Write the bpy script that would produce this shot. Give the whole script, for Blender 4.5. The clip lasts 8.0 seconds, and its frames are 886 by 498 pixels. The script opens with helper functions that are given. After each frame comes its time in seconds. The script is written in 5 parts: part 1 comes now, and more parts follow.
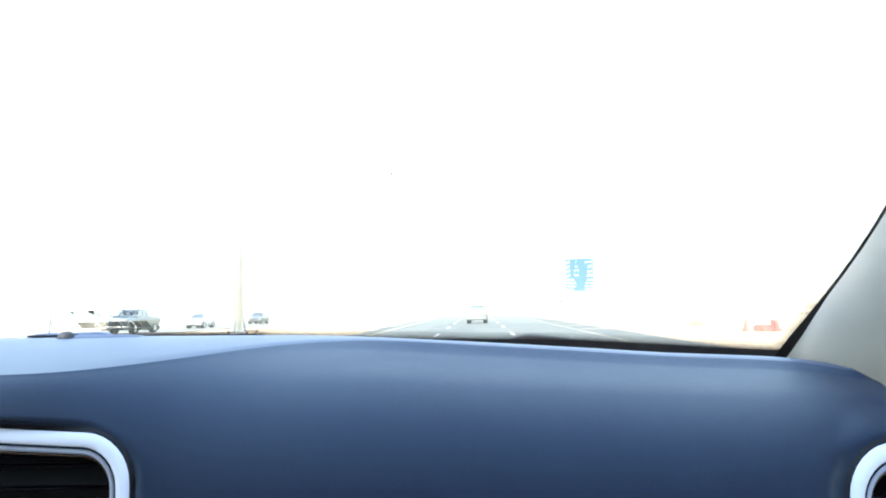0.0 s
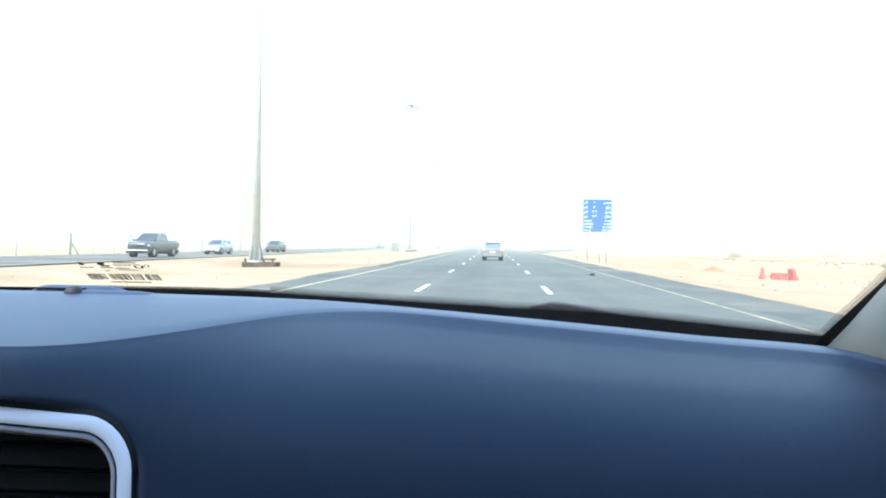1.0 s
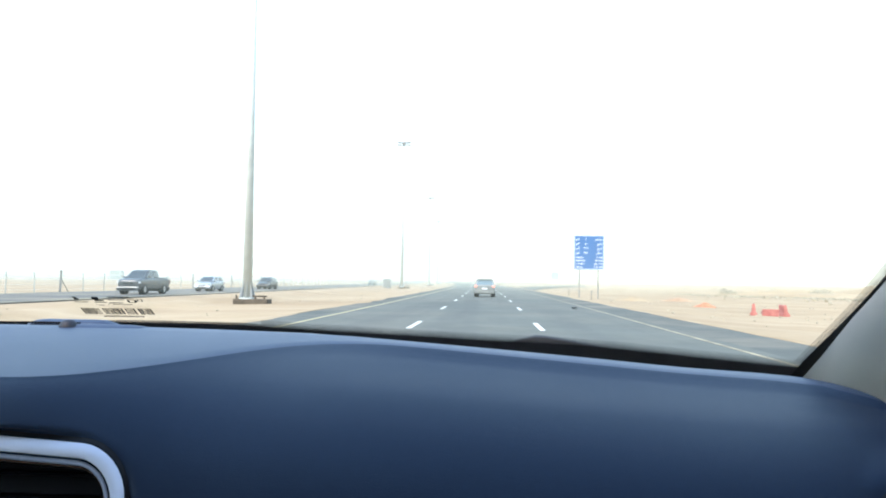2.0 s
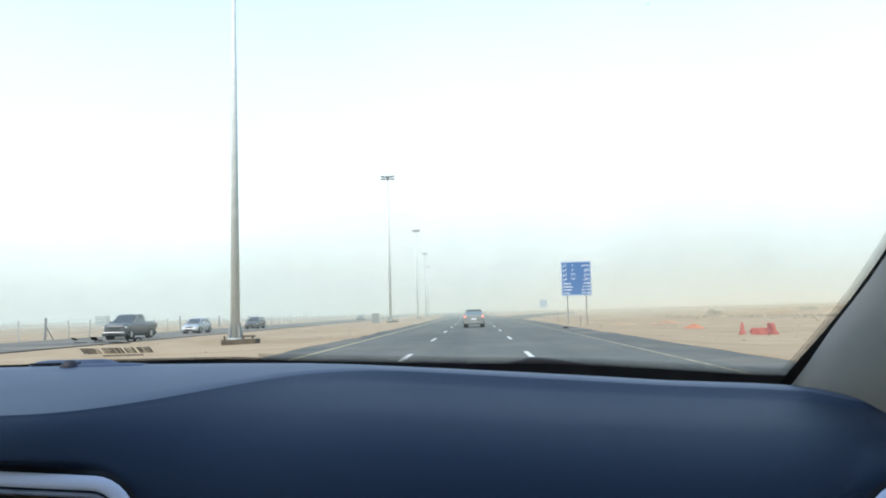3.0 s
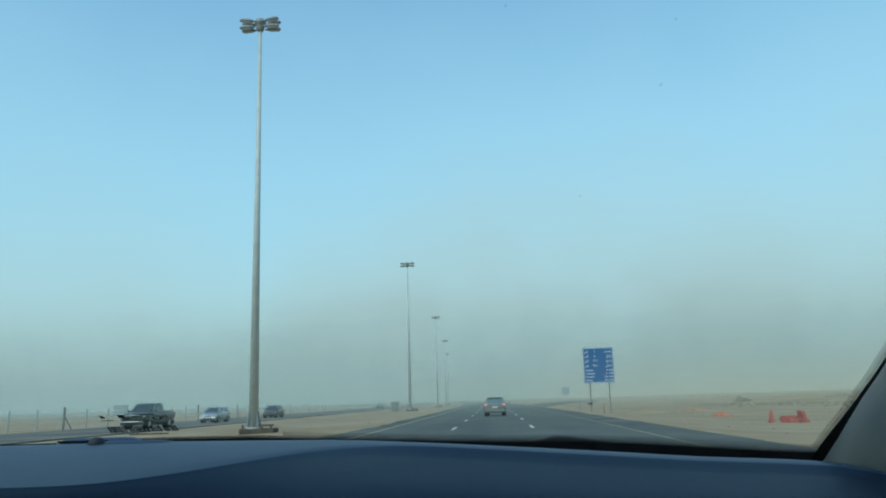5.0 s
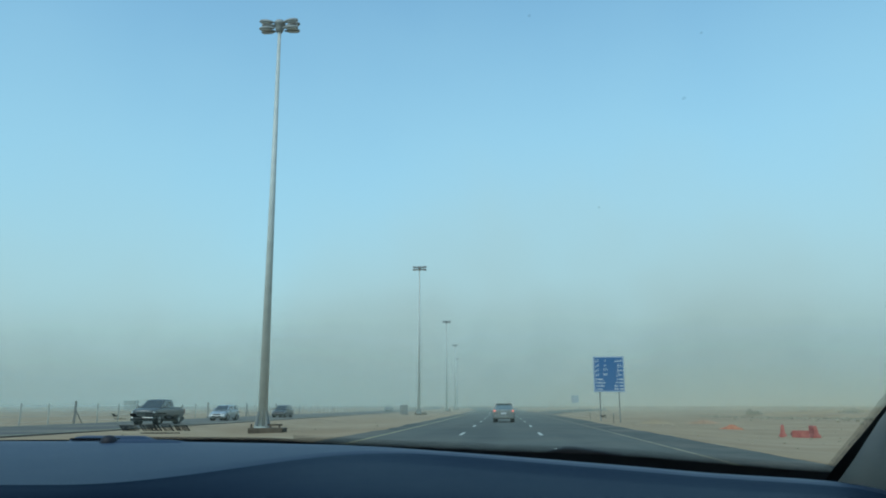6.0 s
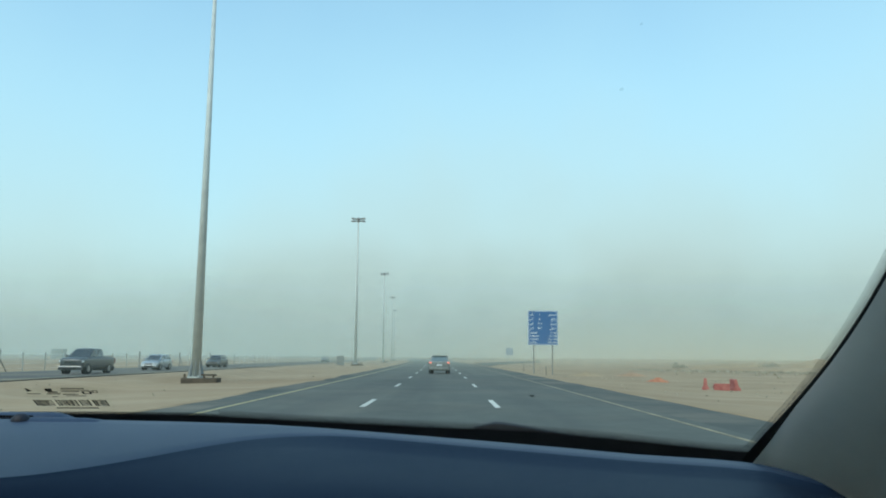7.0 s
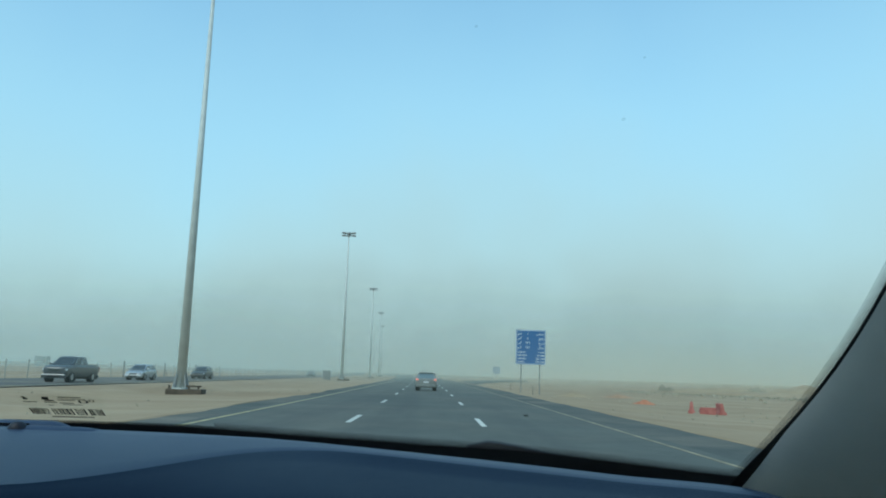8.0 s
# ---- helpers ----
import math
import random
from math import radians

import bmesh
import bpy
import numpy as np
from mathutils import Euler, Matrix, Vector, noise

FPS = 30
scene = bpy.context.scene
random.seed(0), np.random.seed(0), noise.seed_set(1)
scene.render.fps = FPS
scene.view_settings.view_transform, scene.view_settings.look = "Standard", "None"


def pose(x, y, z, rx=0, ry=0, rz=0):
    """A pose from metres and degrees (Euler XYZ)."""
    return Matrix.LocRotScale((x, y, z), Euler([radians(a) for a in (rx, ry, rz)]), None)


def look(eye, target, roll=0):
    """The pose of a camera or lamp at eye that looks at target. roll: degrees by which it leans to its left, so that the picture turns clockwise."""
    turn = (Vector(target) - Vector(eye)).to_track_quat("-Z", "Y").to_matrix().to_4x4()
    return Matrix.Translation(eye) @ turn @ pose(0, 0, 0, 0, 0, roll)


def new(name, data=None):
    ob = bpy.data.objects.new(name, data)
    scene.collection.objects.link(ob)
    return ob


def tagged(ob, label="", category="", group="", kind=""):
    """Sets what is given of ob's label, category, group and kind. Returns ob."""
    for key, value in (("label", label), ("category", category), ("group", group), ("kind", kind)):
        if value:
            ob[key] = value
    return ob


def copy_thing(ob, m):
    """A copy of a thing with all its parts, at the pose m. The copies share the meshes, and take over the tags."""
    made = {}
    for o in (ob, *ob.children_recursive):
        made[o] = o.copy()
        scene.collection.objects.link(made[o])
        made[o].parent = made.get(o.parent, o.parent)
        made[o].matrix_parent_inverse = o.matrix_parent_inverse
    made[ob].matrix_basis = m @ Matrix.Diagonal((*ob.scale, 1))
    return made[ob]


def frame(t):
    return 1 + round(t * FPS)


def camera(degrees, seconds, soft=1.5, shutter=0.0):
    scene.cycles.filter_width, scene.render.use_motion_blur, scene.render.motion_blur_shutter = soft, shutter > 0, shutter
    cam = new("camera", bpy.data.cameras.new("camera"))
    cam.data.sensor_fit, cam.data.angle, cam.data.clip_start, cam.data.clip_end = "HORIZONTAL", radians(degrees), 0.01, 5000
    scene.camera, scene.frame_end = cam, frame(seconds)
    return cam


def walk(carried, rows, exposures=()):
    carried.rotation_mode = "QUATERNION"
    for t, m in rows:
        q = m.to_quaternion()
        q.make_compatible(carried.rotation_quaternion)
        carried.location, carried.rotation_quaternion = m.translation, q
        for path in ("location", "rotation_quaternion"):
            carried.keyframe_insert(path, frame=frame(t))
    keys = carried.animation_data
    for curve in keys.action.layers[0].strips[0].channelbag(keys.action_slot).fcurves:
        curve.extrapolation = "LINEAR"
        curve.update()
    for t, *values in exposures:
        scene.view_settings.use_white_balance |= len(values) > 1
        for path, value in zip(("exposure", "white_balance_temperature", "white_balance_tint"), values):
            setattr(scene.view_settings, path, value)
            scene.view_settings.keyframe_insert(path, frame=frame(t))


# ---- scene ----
PATH = [
    (0, pose(0.0181, -0.0022, 1.3617, 94.40, 1.32, 3.11)),
    (0.2, pose(0.0170, 0.0048, 1.3516, 94.00, 0.53, 3.14)),
    (0.3, pose(0.0114, 0.0162, 1.3544, 92.15, 0.16, 3.39)),
    (0.5, pose(0.0111, 0.0232, 1.3953, 91.03, 1.15, 5.88)),
    (0.7, pose(0.0059, 0.0400, 1.4048, 91.69, 1.05, 5.75)),
    (1, pose(0.0027, 0.0588, 1.4077, 89.60, -0.90, 4.28)),
    (1.5, pose(0.0104, 0.0448, 1.4109, 90.65, -1.33, 3.47)),
    (2.8, pose(0.0141, 0.0017, 1.3913, 94.47, 1.09, 3.40)),
    (3, pose(0.0070, -0.0024, 1.3951, 94.67, 1.55, 2.87)),
    (3.5, pose(0.0057, -0.0023, 1.3758, 94.28, 0.93, 3.72)),
    (4, pose(-0.0142, -0.0136, 1.3755, 96.42, -0.56, 6.18)),
    (4.3, pose(-0.0123, -0.0265, 1.3942, 98.95, 1.05, 5.06)),
    (4.5, pose(-0.0024, -0.0272, 1.3898, 100.36, 1.58, 5.04)),
    (4.7, pose(0.0031, -0.0204, 1.3815, 100.72, 2.24, 4.30)),
    (5.8, pose(-0.0018, -0.0259, 1.3755, 102.21, -0.14, 5.25)),
    (6, pose(-0.0022, -0.0198, 1.3828, 101.44, 0.07, 4.99)),
    (6.5, pose(-0.0014, -0.0118, 1.4004, 101.38, -0.31, 1.78)),
    (7, pose(0.0061, -0.0029, 1.4226, 97.95, -0.41, 0.35)),
    (7.5, pose(0.0129, -0.0333, 1.4311, 101.72, -0.71, -0.97)),
    (7.7, pose(-0.0045, -0.0062, 1.4090, 98.56, -2.34, 0.27)),
    (8, pose(-0.0074, -0.0208, 1.4237, 99.21, -1.80, -0.61)),
]
EXPOSURES = [
    (0.0, 2.86, 7800, 30), (0.3, 2.66, 7400, 28), (1.0, 2.20, 7250, 28), (1.7, 2.03, 7350, 29), (2.8, 1.29, 7500, 30), (3.5, 0.95, 7500, 29), (4.0, 0.66, 7200, 18),
    (4.3, 0.42, 6600, 11), (4.7, 0.20, 6400, 7), (5.8, -0.15, 6350, 6), (6.0, 0.02, 6350, 7), (6.5, 0.05, 6400, 8), (7.0, 0.38, 6950, 11), (7.5, 0.1, 6350, 6), (8.0, 0.2, 6400, 7),
]
cam = camera(59.5, 8.0, soft=1.9)
walk(cam, PATH, EXPOSURES)

# ---- world and sun ----
SUN_ELEVATION, SUN_AZIMUTH = radians(48), radians(215)


def link(tree, a, b):
    tree.links.new(a, b)


def node(tree, kind, **values):
    n = tree.nodes.new(kind)
    for key, value in values.items():
        if key in n.inputs:
            n.inputs[key].default_value = value
    return n


def ramp(tree, source, stops, mode="LINEAR"):
    """A colour ramp of (position, colour) stops driven by source."""
    n = tree.nodes.new("ShaderNodeValToRGB")
    n.color_ramp.interpolation = mode
    e = n.color_ramp.elements
    while len(e) < len(stops):
        e.new(0.5)
    for el, (p, c) in zip(e, stops):
        el.position = p
        el.color = (*c, 1) if len(c) == 3 else c
    link(tree, source, n.inputs[0])
    return n


world = bpy.data.worlds.new("dusty_sky")
scene.world = world
world.use_nodes = True
wt = world.node_tree
wt.nodes.clear()
w_out = wt.nodes.new("ShaderNodeOutputWorld")
w_bg = node(wt, "ShaderNodeBackground", Strength=1.0)
w_sky = wt.nodes.new("ShaderNodeTexSky")
w_sky.sky_type = "NISHITA"
w_sky.sun_disc = False
w_sky.sun_elevation, w_sky.sun_rotation = SUN_ELEVATION, SUN_AZIMUTH
w_sky.dust_density, w_sky.air_density, w_sky.ozone_density = 2.0, 1.3, 2.0
w_gain = wt.nodes.new("ShaderNodeVectorMath")
w_gain.operation = "MULTIPLY"
w_gain.inputs[1].default_value = (0.110, 0.170, 0.186)
link(wt, w_sky.outputs[0], w_gain.inputs[0])
w_co = wt.nodes.new("ShaderNodeTexCoord")
w_sep = wt.nodes.new("ShaderNodeSeparateXYZ")
link(wt, w_co.outputs["Generated"], w_sep.inputs[0])
# blowing dust: thick at the horizon, ragged at its upper edge
w_noise = node(wt, "ShaderNodeTexNoise", Scale=2.6, Detail=3.0, Roughness=0.55)
link(wt, w_co.outputs["Generated"], w_noise.inputs["Vector"])
w_rag = wt.nodes.new("ShaderNodeMath")
w_rag.operation = "MULTIPLY_ADD"
w_rag.inputs[1].default_value, w_rag.inputs[2].default_value = 0.20, 0.10
link(wt, w_noise.outputs["Fac"], w_rag.inputs[0])
w_side = wt.nodes.new("ShaderNodeMath")          # the dust stands higher towards +x
w_side.operation = "MULTIPLY_ADD"
w_side.inputs[1].default_value = -0.05
link(wt, w_sep.outputs["X"], w_side.inputs[0])
link(wt, w_rag.outputs[0], w_side.inputs[2])
w_high = wt.nodes.new("ShaderNodeMath")
w_high.operation = "ADD"
link(wt, w_sep.outputs["Z"], w_high.inputs[0])
link(wt, w_side.outputs[0], w_high.inputs[1])
w_fac = ramp(wt, w_high.outputs[0], [(0.0, (1, 1, 1)), (0.30, (0.97, 0.97, 0.97)), (0.46, (0.75, 0.75, 0.75)), (0.70, (0.25, 0.25, 0.25)), (1.0, (0, 0, 0))], "B_SPLINE")
w_dust = ramp(wt, w_high.outputs[0], [(0.0, (0.322, 0.380, 0.335)), (0.18, (0.320, 0.400, 0.374)), (0.26, (0.335, 0.448, 0.455)), (0.36, (0.415, 0.60, 0.635)), (0.52, (0.405, 0.73, 0.88))], "B_SPLINE")
w_mix = wt.nodes.new("ShaderNodeMix")
w_mix.data_type = "RGBA"
link(wt, w_fac.outputs[0], w_mix.inputs[0])
link(wt, w_gain.outputs[0], w_mix.inputs[6])
link(wt, w_dust.outputs[0], w_mix.inputs[7])
link(wt, w_mix.outputs[2], w_bg.inputs["Color"])
link(wt, w_bg.outputs[0], w_out.inputs["Surface"])

sun_data = bpy.data.lights.new("sun", "SUN")
sun_data.energy, sun_data.angle, sun_data.color = 0.9, radians(12), (1.0, 0.96, 0.90)
sun = new("sun", sun_data)
sun_way = Vector((math.sin(SUN_AZIMUTH) * math.cos(SUN_ELEVATION), math.cos(SUN_AZIMUTH) * math.cos(SUN_ELEVATION), math.sin(SUN_ELEVATION)))
sun.matrix_world = look(sun_way * 50, (0, 0, 0))

# ---- materials ----


def material(name, colour, rough=0.6, metal=0.0, scale=8.0, vary=0.12, bump=0.0, bump_scale=60.0, stain=None, coat=0.0, space="Object", spec=0.5, by_object=0.0):
    """A surface with two sizes of colour variation, uneven gloss and fine relief."""
    m = bpy.data.materials.new(name)
    m.use_nodes = True
    t = m.node_tree
    p = t.nodes["Principled BSDF"]
    p.inputs["Metallic"].default_value = metal
    p.inputs["Coat Weight"].default_value = coat
    p.inputs["Coat Roughness"].default_value = 0.08
    p.inputs["Specular IOR Level"].default_value = spec
    co = t.nodes.new("ShaderNodeTexCoord")
    big = node(t, "ShaderNodeTexNoise", Scale=scale, Detail=4.0, Roughness=0.6)
    fine = node(t, "ShaderNodeTexNoise", Scale=scale * 9, Detail=3.0, Roughness=0.6)
    link(t, co.outputs[space], big.inputs["Vector"])
    link(t, co.outputs[space], fine.inputs["Vector"])
    add = t.nodes.new("ShaderNodeMath")
    add.operation = "MULTIPLY_ADD"
    add.inputs[1].default_value = 0.4
    link(t, fine.outputs["Fac"], add.inputs[0])
    link(t, big.outputs["Fac"], add.inputs[2])
    lo = tuple(c * (1 - vary) for c in colour)
    hi = tuple(min(1, c * (1 + vary)) for c in (stain or colour))
    col = ramp(t, add.outputs[0], [(0.45, lo), (0.95, hi)])
    last = col.outputs[0]
    if by_object:
        info = t.nodes.new("ShaderNodeObjectInfo")
        hsv = t.nodes.new("ShaderNodeHueSaturation")
        mr = node(t, "ShaderNodeMapRange")
        mr.inputs["To Min"].default_value, mr.inputs["To Max"].default_value = 1 - by_object, 1 + by_object
        link(t, info.outputs["Random"], mr.inputs["Value"])
        link(t, mr.outputs[0], hsv.inputs["Value"])
        link(t, last, hsv.inputs["Color"])
        last = hsv.outputs[0]
    link(t, last, p.inputs["Base Color"])
    r = node(t, "ShaderNodeMapRange")
    r.inputs["To Min"].default_value, r.inputs["To Max"].default_value = max(0.02, rough - 0.08), min(1, rough + 0.08)
    link(t, big.outputs["Fac"], r.inputs["Value"])
    link(t, r.outputs[0], p.inputs["Roughness"])
    if bump:
        bn = node(t, "ShaderNodeTexNoise", Scale=bump_scale, Detail=3.0)
        link(t, co.outputs[space], bn.inputs["Vector"])
        b = node(t, "ShaderNodeBump", Strength=bump, Distance=0.02)
        link(t, bn.outputs["Fac"], b.inputs["Height"])
        link(t, b.outputs[0], p.inputs["Normal"])
    return m


def lamp_material(name, colour, strength):
    m = bpy.data.materials.new(name)
    m.use_nodes = True
    p = m.node_tree.nodes["Principled BSDF"]
    p.inputs["Base Color"].default_value = (*colour, 1)
    p.inputs["Emission Color"].default_value = (*colour, 1)
    p.inputs["Emission Strength"].default_value = strength
    return m


def clear_glass(name, gloss):
    """A thin clear pane: light passes straight, with the gloss of its surface."""
    m = bpy.data.materials.new(name)
    m.use_nodes = True
    t = m.node_tree
    t.nodes.clear()
    out = t.nodes.new("ShaderNodeOutputMaterial")
    tr = node(t, "ShaderNodeBsdfTransparent", Color=(0.97, 0.985, 0.975, 1))
    gl = node(t, "ShaderNodeBsdfGlossy", Roughness=0.02)
    fr = node(t, "ShaderNodeFresnel", IOR=1.0 + gloss)
    mix = t.nodes.new("ShaderNodeMixShader")
    link(t, fr.outputs[0], mix.inputs[0])
    link(t, tr.outputs[0], mix.inputs[1])
    link(t, gl.outputs[0], mix.inputs[2])
    link(t, mix.outputs[0], out.inputs["Surface"])
    return m


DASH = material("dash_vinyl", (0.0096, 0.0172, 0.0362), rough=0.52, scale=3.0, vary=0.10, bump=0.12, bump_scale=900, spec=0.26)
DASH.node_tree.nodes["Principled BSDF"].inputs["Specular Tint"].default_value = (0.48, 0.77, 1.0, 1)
# the dash vinyl again, sky light on up-facing parts put into a paler colour
DASH_SKYLIT = material("dash_vinyl_skylit", (0.022, 0.039, 0.076), rough=0.50, scale=3.0, vary=0.10, bump=0.10, bump_scale=900, spec=0.48)
BLACK = material("black_plastic", (0.007, 0.007, 0.009), rough=0.6, scale=10, vary=0.2, spec=0.2)
RUBBER = material("rubber", (0.022, 0.022, 0.023), rough=0.7, scale=14, vary=0.25, bump=0.1)
SATIN = material("satin_metal", (0.66, 0.69, 0.84), rough=0.42, metal=0.0, scale=5, vary=0.06)
SENSOR = material("sensor_plastic", (0.012, 0.015, 0.024), rough=0.62, scale=20, vary=0.1)
CAR_SKIN = material("car_paint", (0.42, 0.42, 0.41), rough=0.35, metal=0.2, coat=0.6, scale=2, vary=0.06)
BEAD = material("dull_bead_metal", (0.30, 0.34, 0.46), rough=0.3, scale=8, vary=0.08)
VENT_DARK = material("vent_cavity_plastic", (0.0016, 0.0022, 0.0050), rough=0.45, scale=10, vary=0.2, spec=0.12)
CHROME = material("chrome", (0.7, 0.7, 0.7), rough=0.1, metal=1.0, scale=8, vary=0.05)
# brown of the reflection along the vent lining, painted as a colour
BROWN_GLINT = material("brown_glint", (0.11, 0.060, 0.042), rough=0.20, scale=10, vary=0.3)
TRIM = material("pillar_trim", (0.84, 0.83, 0.78), rough=0.7, scale=3, vary=0.05, bump=0.12, bump_scale=700)
# headliner and unseen cabin panels are kept pale to bounce light onto the pillar
LINER = material("headliner_cloth", (0.82, 0.81, 0.77), rough=0.95, scale=6, vary=0.06, bump=0.15, bump_scale=900)
CABIN_BOUNCE = material("cabin_bounce_panel", (0.58, 0.565, 0.52), rough=0.7, scale=4, vary=0.1)
FRIT = material("ceramic_frit", (0.070, 0.070, 0.076), rough=0.85, scale=20, vary=0.2)
INK = material("printed_ink", (0.012, 0.012, 0.012), rough=0.6, scale=30, vary=0.2)
WINDSCREEN = clear_glass("windscreen_glass", 0.10)
SPECK = clear_glass("dirt_film", 0.05)
SPECK.node_tree.nodes["Transparent BSDF"].inputs["Color"].default_value = (0.86, 0.87, 0.87, 1)
TINTED = clear_glass("tinted_glass", 0.45)
TINTED.node_tree.nodes["Transparent BSDF"].inputs["Color"].default_value = (0.94, 0.96, 0.95, 1)
PANE = material("car_window", (0.018, 0.024, 0.028), rough=0.08, scale=3, vary=0.3)
REAR_PANE = material("rear_window", (0.11, 0.165, 0.185), rough=0.06, scale=3, vary=0.2)
ASPHALT = material("asphalt", (0.074, 0.080, 0.063), rough=0.9, scale=0.25, vary=0.16, bump=0.35, bump_scale=18, stain=(0.095, 0.100, 0.083))
SHOULDER = material("shoulder_asphalt", (0.061, 0.068, 0.055), rough=0.92, scale=0.5, vary=0.25, bump=0.4, bump_scale=18, stain=(0.076, 0.079, 0.066))
# opposite carriageway: haze put into a paler asphalt colour, sand streaks added below
HAZED_ASPHALT = material("hazed_sandy_asphalt", (0.084, 0.082, 0.070), rough=0.92, scale=0.4, vary=0.22, bump=0.4, bump_scale=18, stain=(0.105, 0.098, 0.082))
WHITE_LINE = material("white_road_paint", (0.54, 0.53, 0.46), rough=0.75, scale=3, vary=0.3, bump=0.15, bump_scale=40, by_object=0.08)
YELLOW_LINE = material("worn_yellow_road_paint", (0.34, 0.265, 0.11), rough=0.8, scale=1.6, vary=0.35, stain=(0.42, 0.35, 0.19))
PALE_LINE = material("worn_tan_road_paint", (0.20, 0.155, 0.080), rough=0.8, scale=0.9, vary=0.4, stain=(0.30, 0.245, 0.15))
GALV = material("galvanised_steel", (0.53, 0.55, 0.51), rough=0.55, metal=0.0, scale=1.5, vary=0.12)
LAMP_BODY = material("lamp_housing", (0.30, 0.31, 0.30), rough=0.5, metal=0.0, scale=4, vary=0.15)
LAMP_GLASS = material("lamp_glass", (0.55, 0.58, 0.58), rough=0.15, scale=4, vary=0.05)
PLINTH = material("dirty_dark_plinth", (0.060, 0.048, 0.036), rough=0.95, scale=2.5, vary=0.35, bump=0.4, bump_scale=14, stain=(0.11, 0.085, 0.06))
CONCRETE = material("dusty_concrete", (0.16, 0.145, 0.12), rough=0.9, scale=1.5, vary=0.25, bump=0.3, bump_scale=14)
SIGN_BLUE = material("blue_sign_sheet", (0.020, 0.115, 0.29), rough=0.4, scale=1.0, vary=0.06)
SIGN_WHITE = material("white_sign_sheet", (0.78, 0.80, 0.80), rough=0.4, scale=2.0, vary=0.04)
SIGN_BACK = material("sign_back", (0.30, 0.31, 0.31), rough=0.5, metal=0.4, scale=2.0, vary=0.1)
# both fence post colours are lightened to imitate haze over the fence
POST = material("fence_post", (0.20, 0.19, 0.175), rough=0.8, scale=3, vary=0.2, by_object=0.2)
POST_HAZED = material("hazed_fence_post", (0.34, 0.335, 0.30), rough=0.8, scale=3, vary=0.2, by_object=0.2)
RED_PLASTIC = material("red_barrier_plastic", (0.37, 0.078, 0.070), rough=0.75, scale=2, vary=0.2, stain=(0.42, 0.16, 0.125))
WHITE_PLASTIC = material("dusty_plastic", (0.17, 0.14, 0.11), rough=0.6, scale=3, vary=0.08)
GRAVEL = material("brownish_gravel", (0.31, 0.165, 0.090), rough=0.95, scale=1.2, vary=0.3, bump=0.6, bump_scale=6, stain=(0.40, 0.24, 0.14))
RED_GRAVEL = material("orange_red_gravel", (0.45, 0.135, 0.068), rough=0.95, scale=2.2, vary=0.25, bump=0.6, bump_scale=9, stain=(0.46, 0.20, 0.105))
SILVER_PAINT = material("silver_beige_paint", (0.18, 0.185, 0.172), rough=0.38, metal=0.3, coat=0.4, scale=2, vary=0.1, stain=(0.25, 0.245, 0.22))
SILVER_BLUE = material("silver_paint", (0.36, 0.39, 0.40), rough=0.28, metal=0.4, coat=0.7, scale=2, vary=0.06)
GREY_PAINT = material("dark_grey_paint", (0.030, 0.033, 0.040), rough=0.38, metal=0.2, coat=0.4, scale=2, vary=0.15)
BLACK_PAINT = material("black_paint", (0.020, 0.021, 0.023), rough=0.3, coat=0.7, scale=2, vary=0.2)
RIM = material("alloy_rim", (0.42, 0.42, 0.42), rough=0.35, metal=0.8, scale=6, vary=0.1)
TAIL = lamp_material("tail_lamp", (0.9, 0.24, 0.17), 0.55)
TAIL_OFF = material("red_lamp_glass", (0.22, 0.03, 0.025), rough=0.2, scale=6, vary=0.1)
HEAD = lamp_material("headlamp", (1.0, 0.97, 0.88), 14.0)
HEAD_OFF = material("headlamp_glass", (0.55, 0.57, 0.58), rough=0.12, scale=6, vary=0.1)
PLATE = material("plate", (0.70, 0.70, 0.68), rough=0.5, scale=6, vary=0.05)
PLASTER = material("hut_plaster", (0.20, 0.19, 0.165), rough=0.9, scale=0.8, vary=0.2)
CABINET_GREY = material("cabinet_paint", (0.17, 0.175, 0.165), rough=0.6, scale=2, vary=0.15)
BARK = material("bark", (0.10, 0.075, 0.05), rough=0.9, scale=6, vary=0.25)
RUBBLE = material("dusty_rubble", (0.30, 0.25, 0.175), rough=0.95, scale=2, vary=0.25)
LEAF = material("dusty_leaf", (0.34, 0.30, 0.22), rough=0.8, scale=2, vary=0.3)


def sand_material():
    m = material("sand", (0.300, 0.196, 0.102), rough=0.95, scale=0.09, vary=0.13, bump=0.5, bump_scale=1.6, stain=(0.345, 0.240, 0.138))
    return m


SAND = sand_material()


def streak(m, colour, amount, size, turn=0.25):
    """Sand drifted in long thin streaks over a road surface."""
    t = m.node_tree
    p = t.nodes["Principled BSDF"]
    co = t.nodes.new("ShaderNodeTexCoord")
    mp = t.nodes.new("ShaderNodeMapping")
    mp.inputs["Scale"].default_value = size
    mp.inputs["Rotation"].default_value = (0, 0, turn)
    link(t, co.outputs["Object"], mp.inputs[0])
    nz = node(t, "ShaderNodeTexNoise", Scale=1.0, Detail=5.0, Roughness=0.62)
    link(t, mp.outputs[0], nz.inputs["Vector"])
    fac = ramp(t, nz.outputs["Fac"], [(0.46, (0, 0, 0)), (0.72, (amount, amount, amount))])
    mix = t.nodes.new("ShaderNodeMix")
    mix.data_type = "RGBA"
    old = p.inputs["Base Color"].links[0].from_socket
    link(t, fac.outputs[0], mix.inputs[0])
    link(t, old, mix.inputs[6])
    mix.inputs[7].default_value = (*colour, 1)
    link(t, mix.outputs[2], p.inputs["Base Color"])


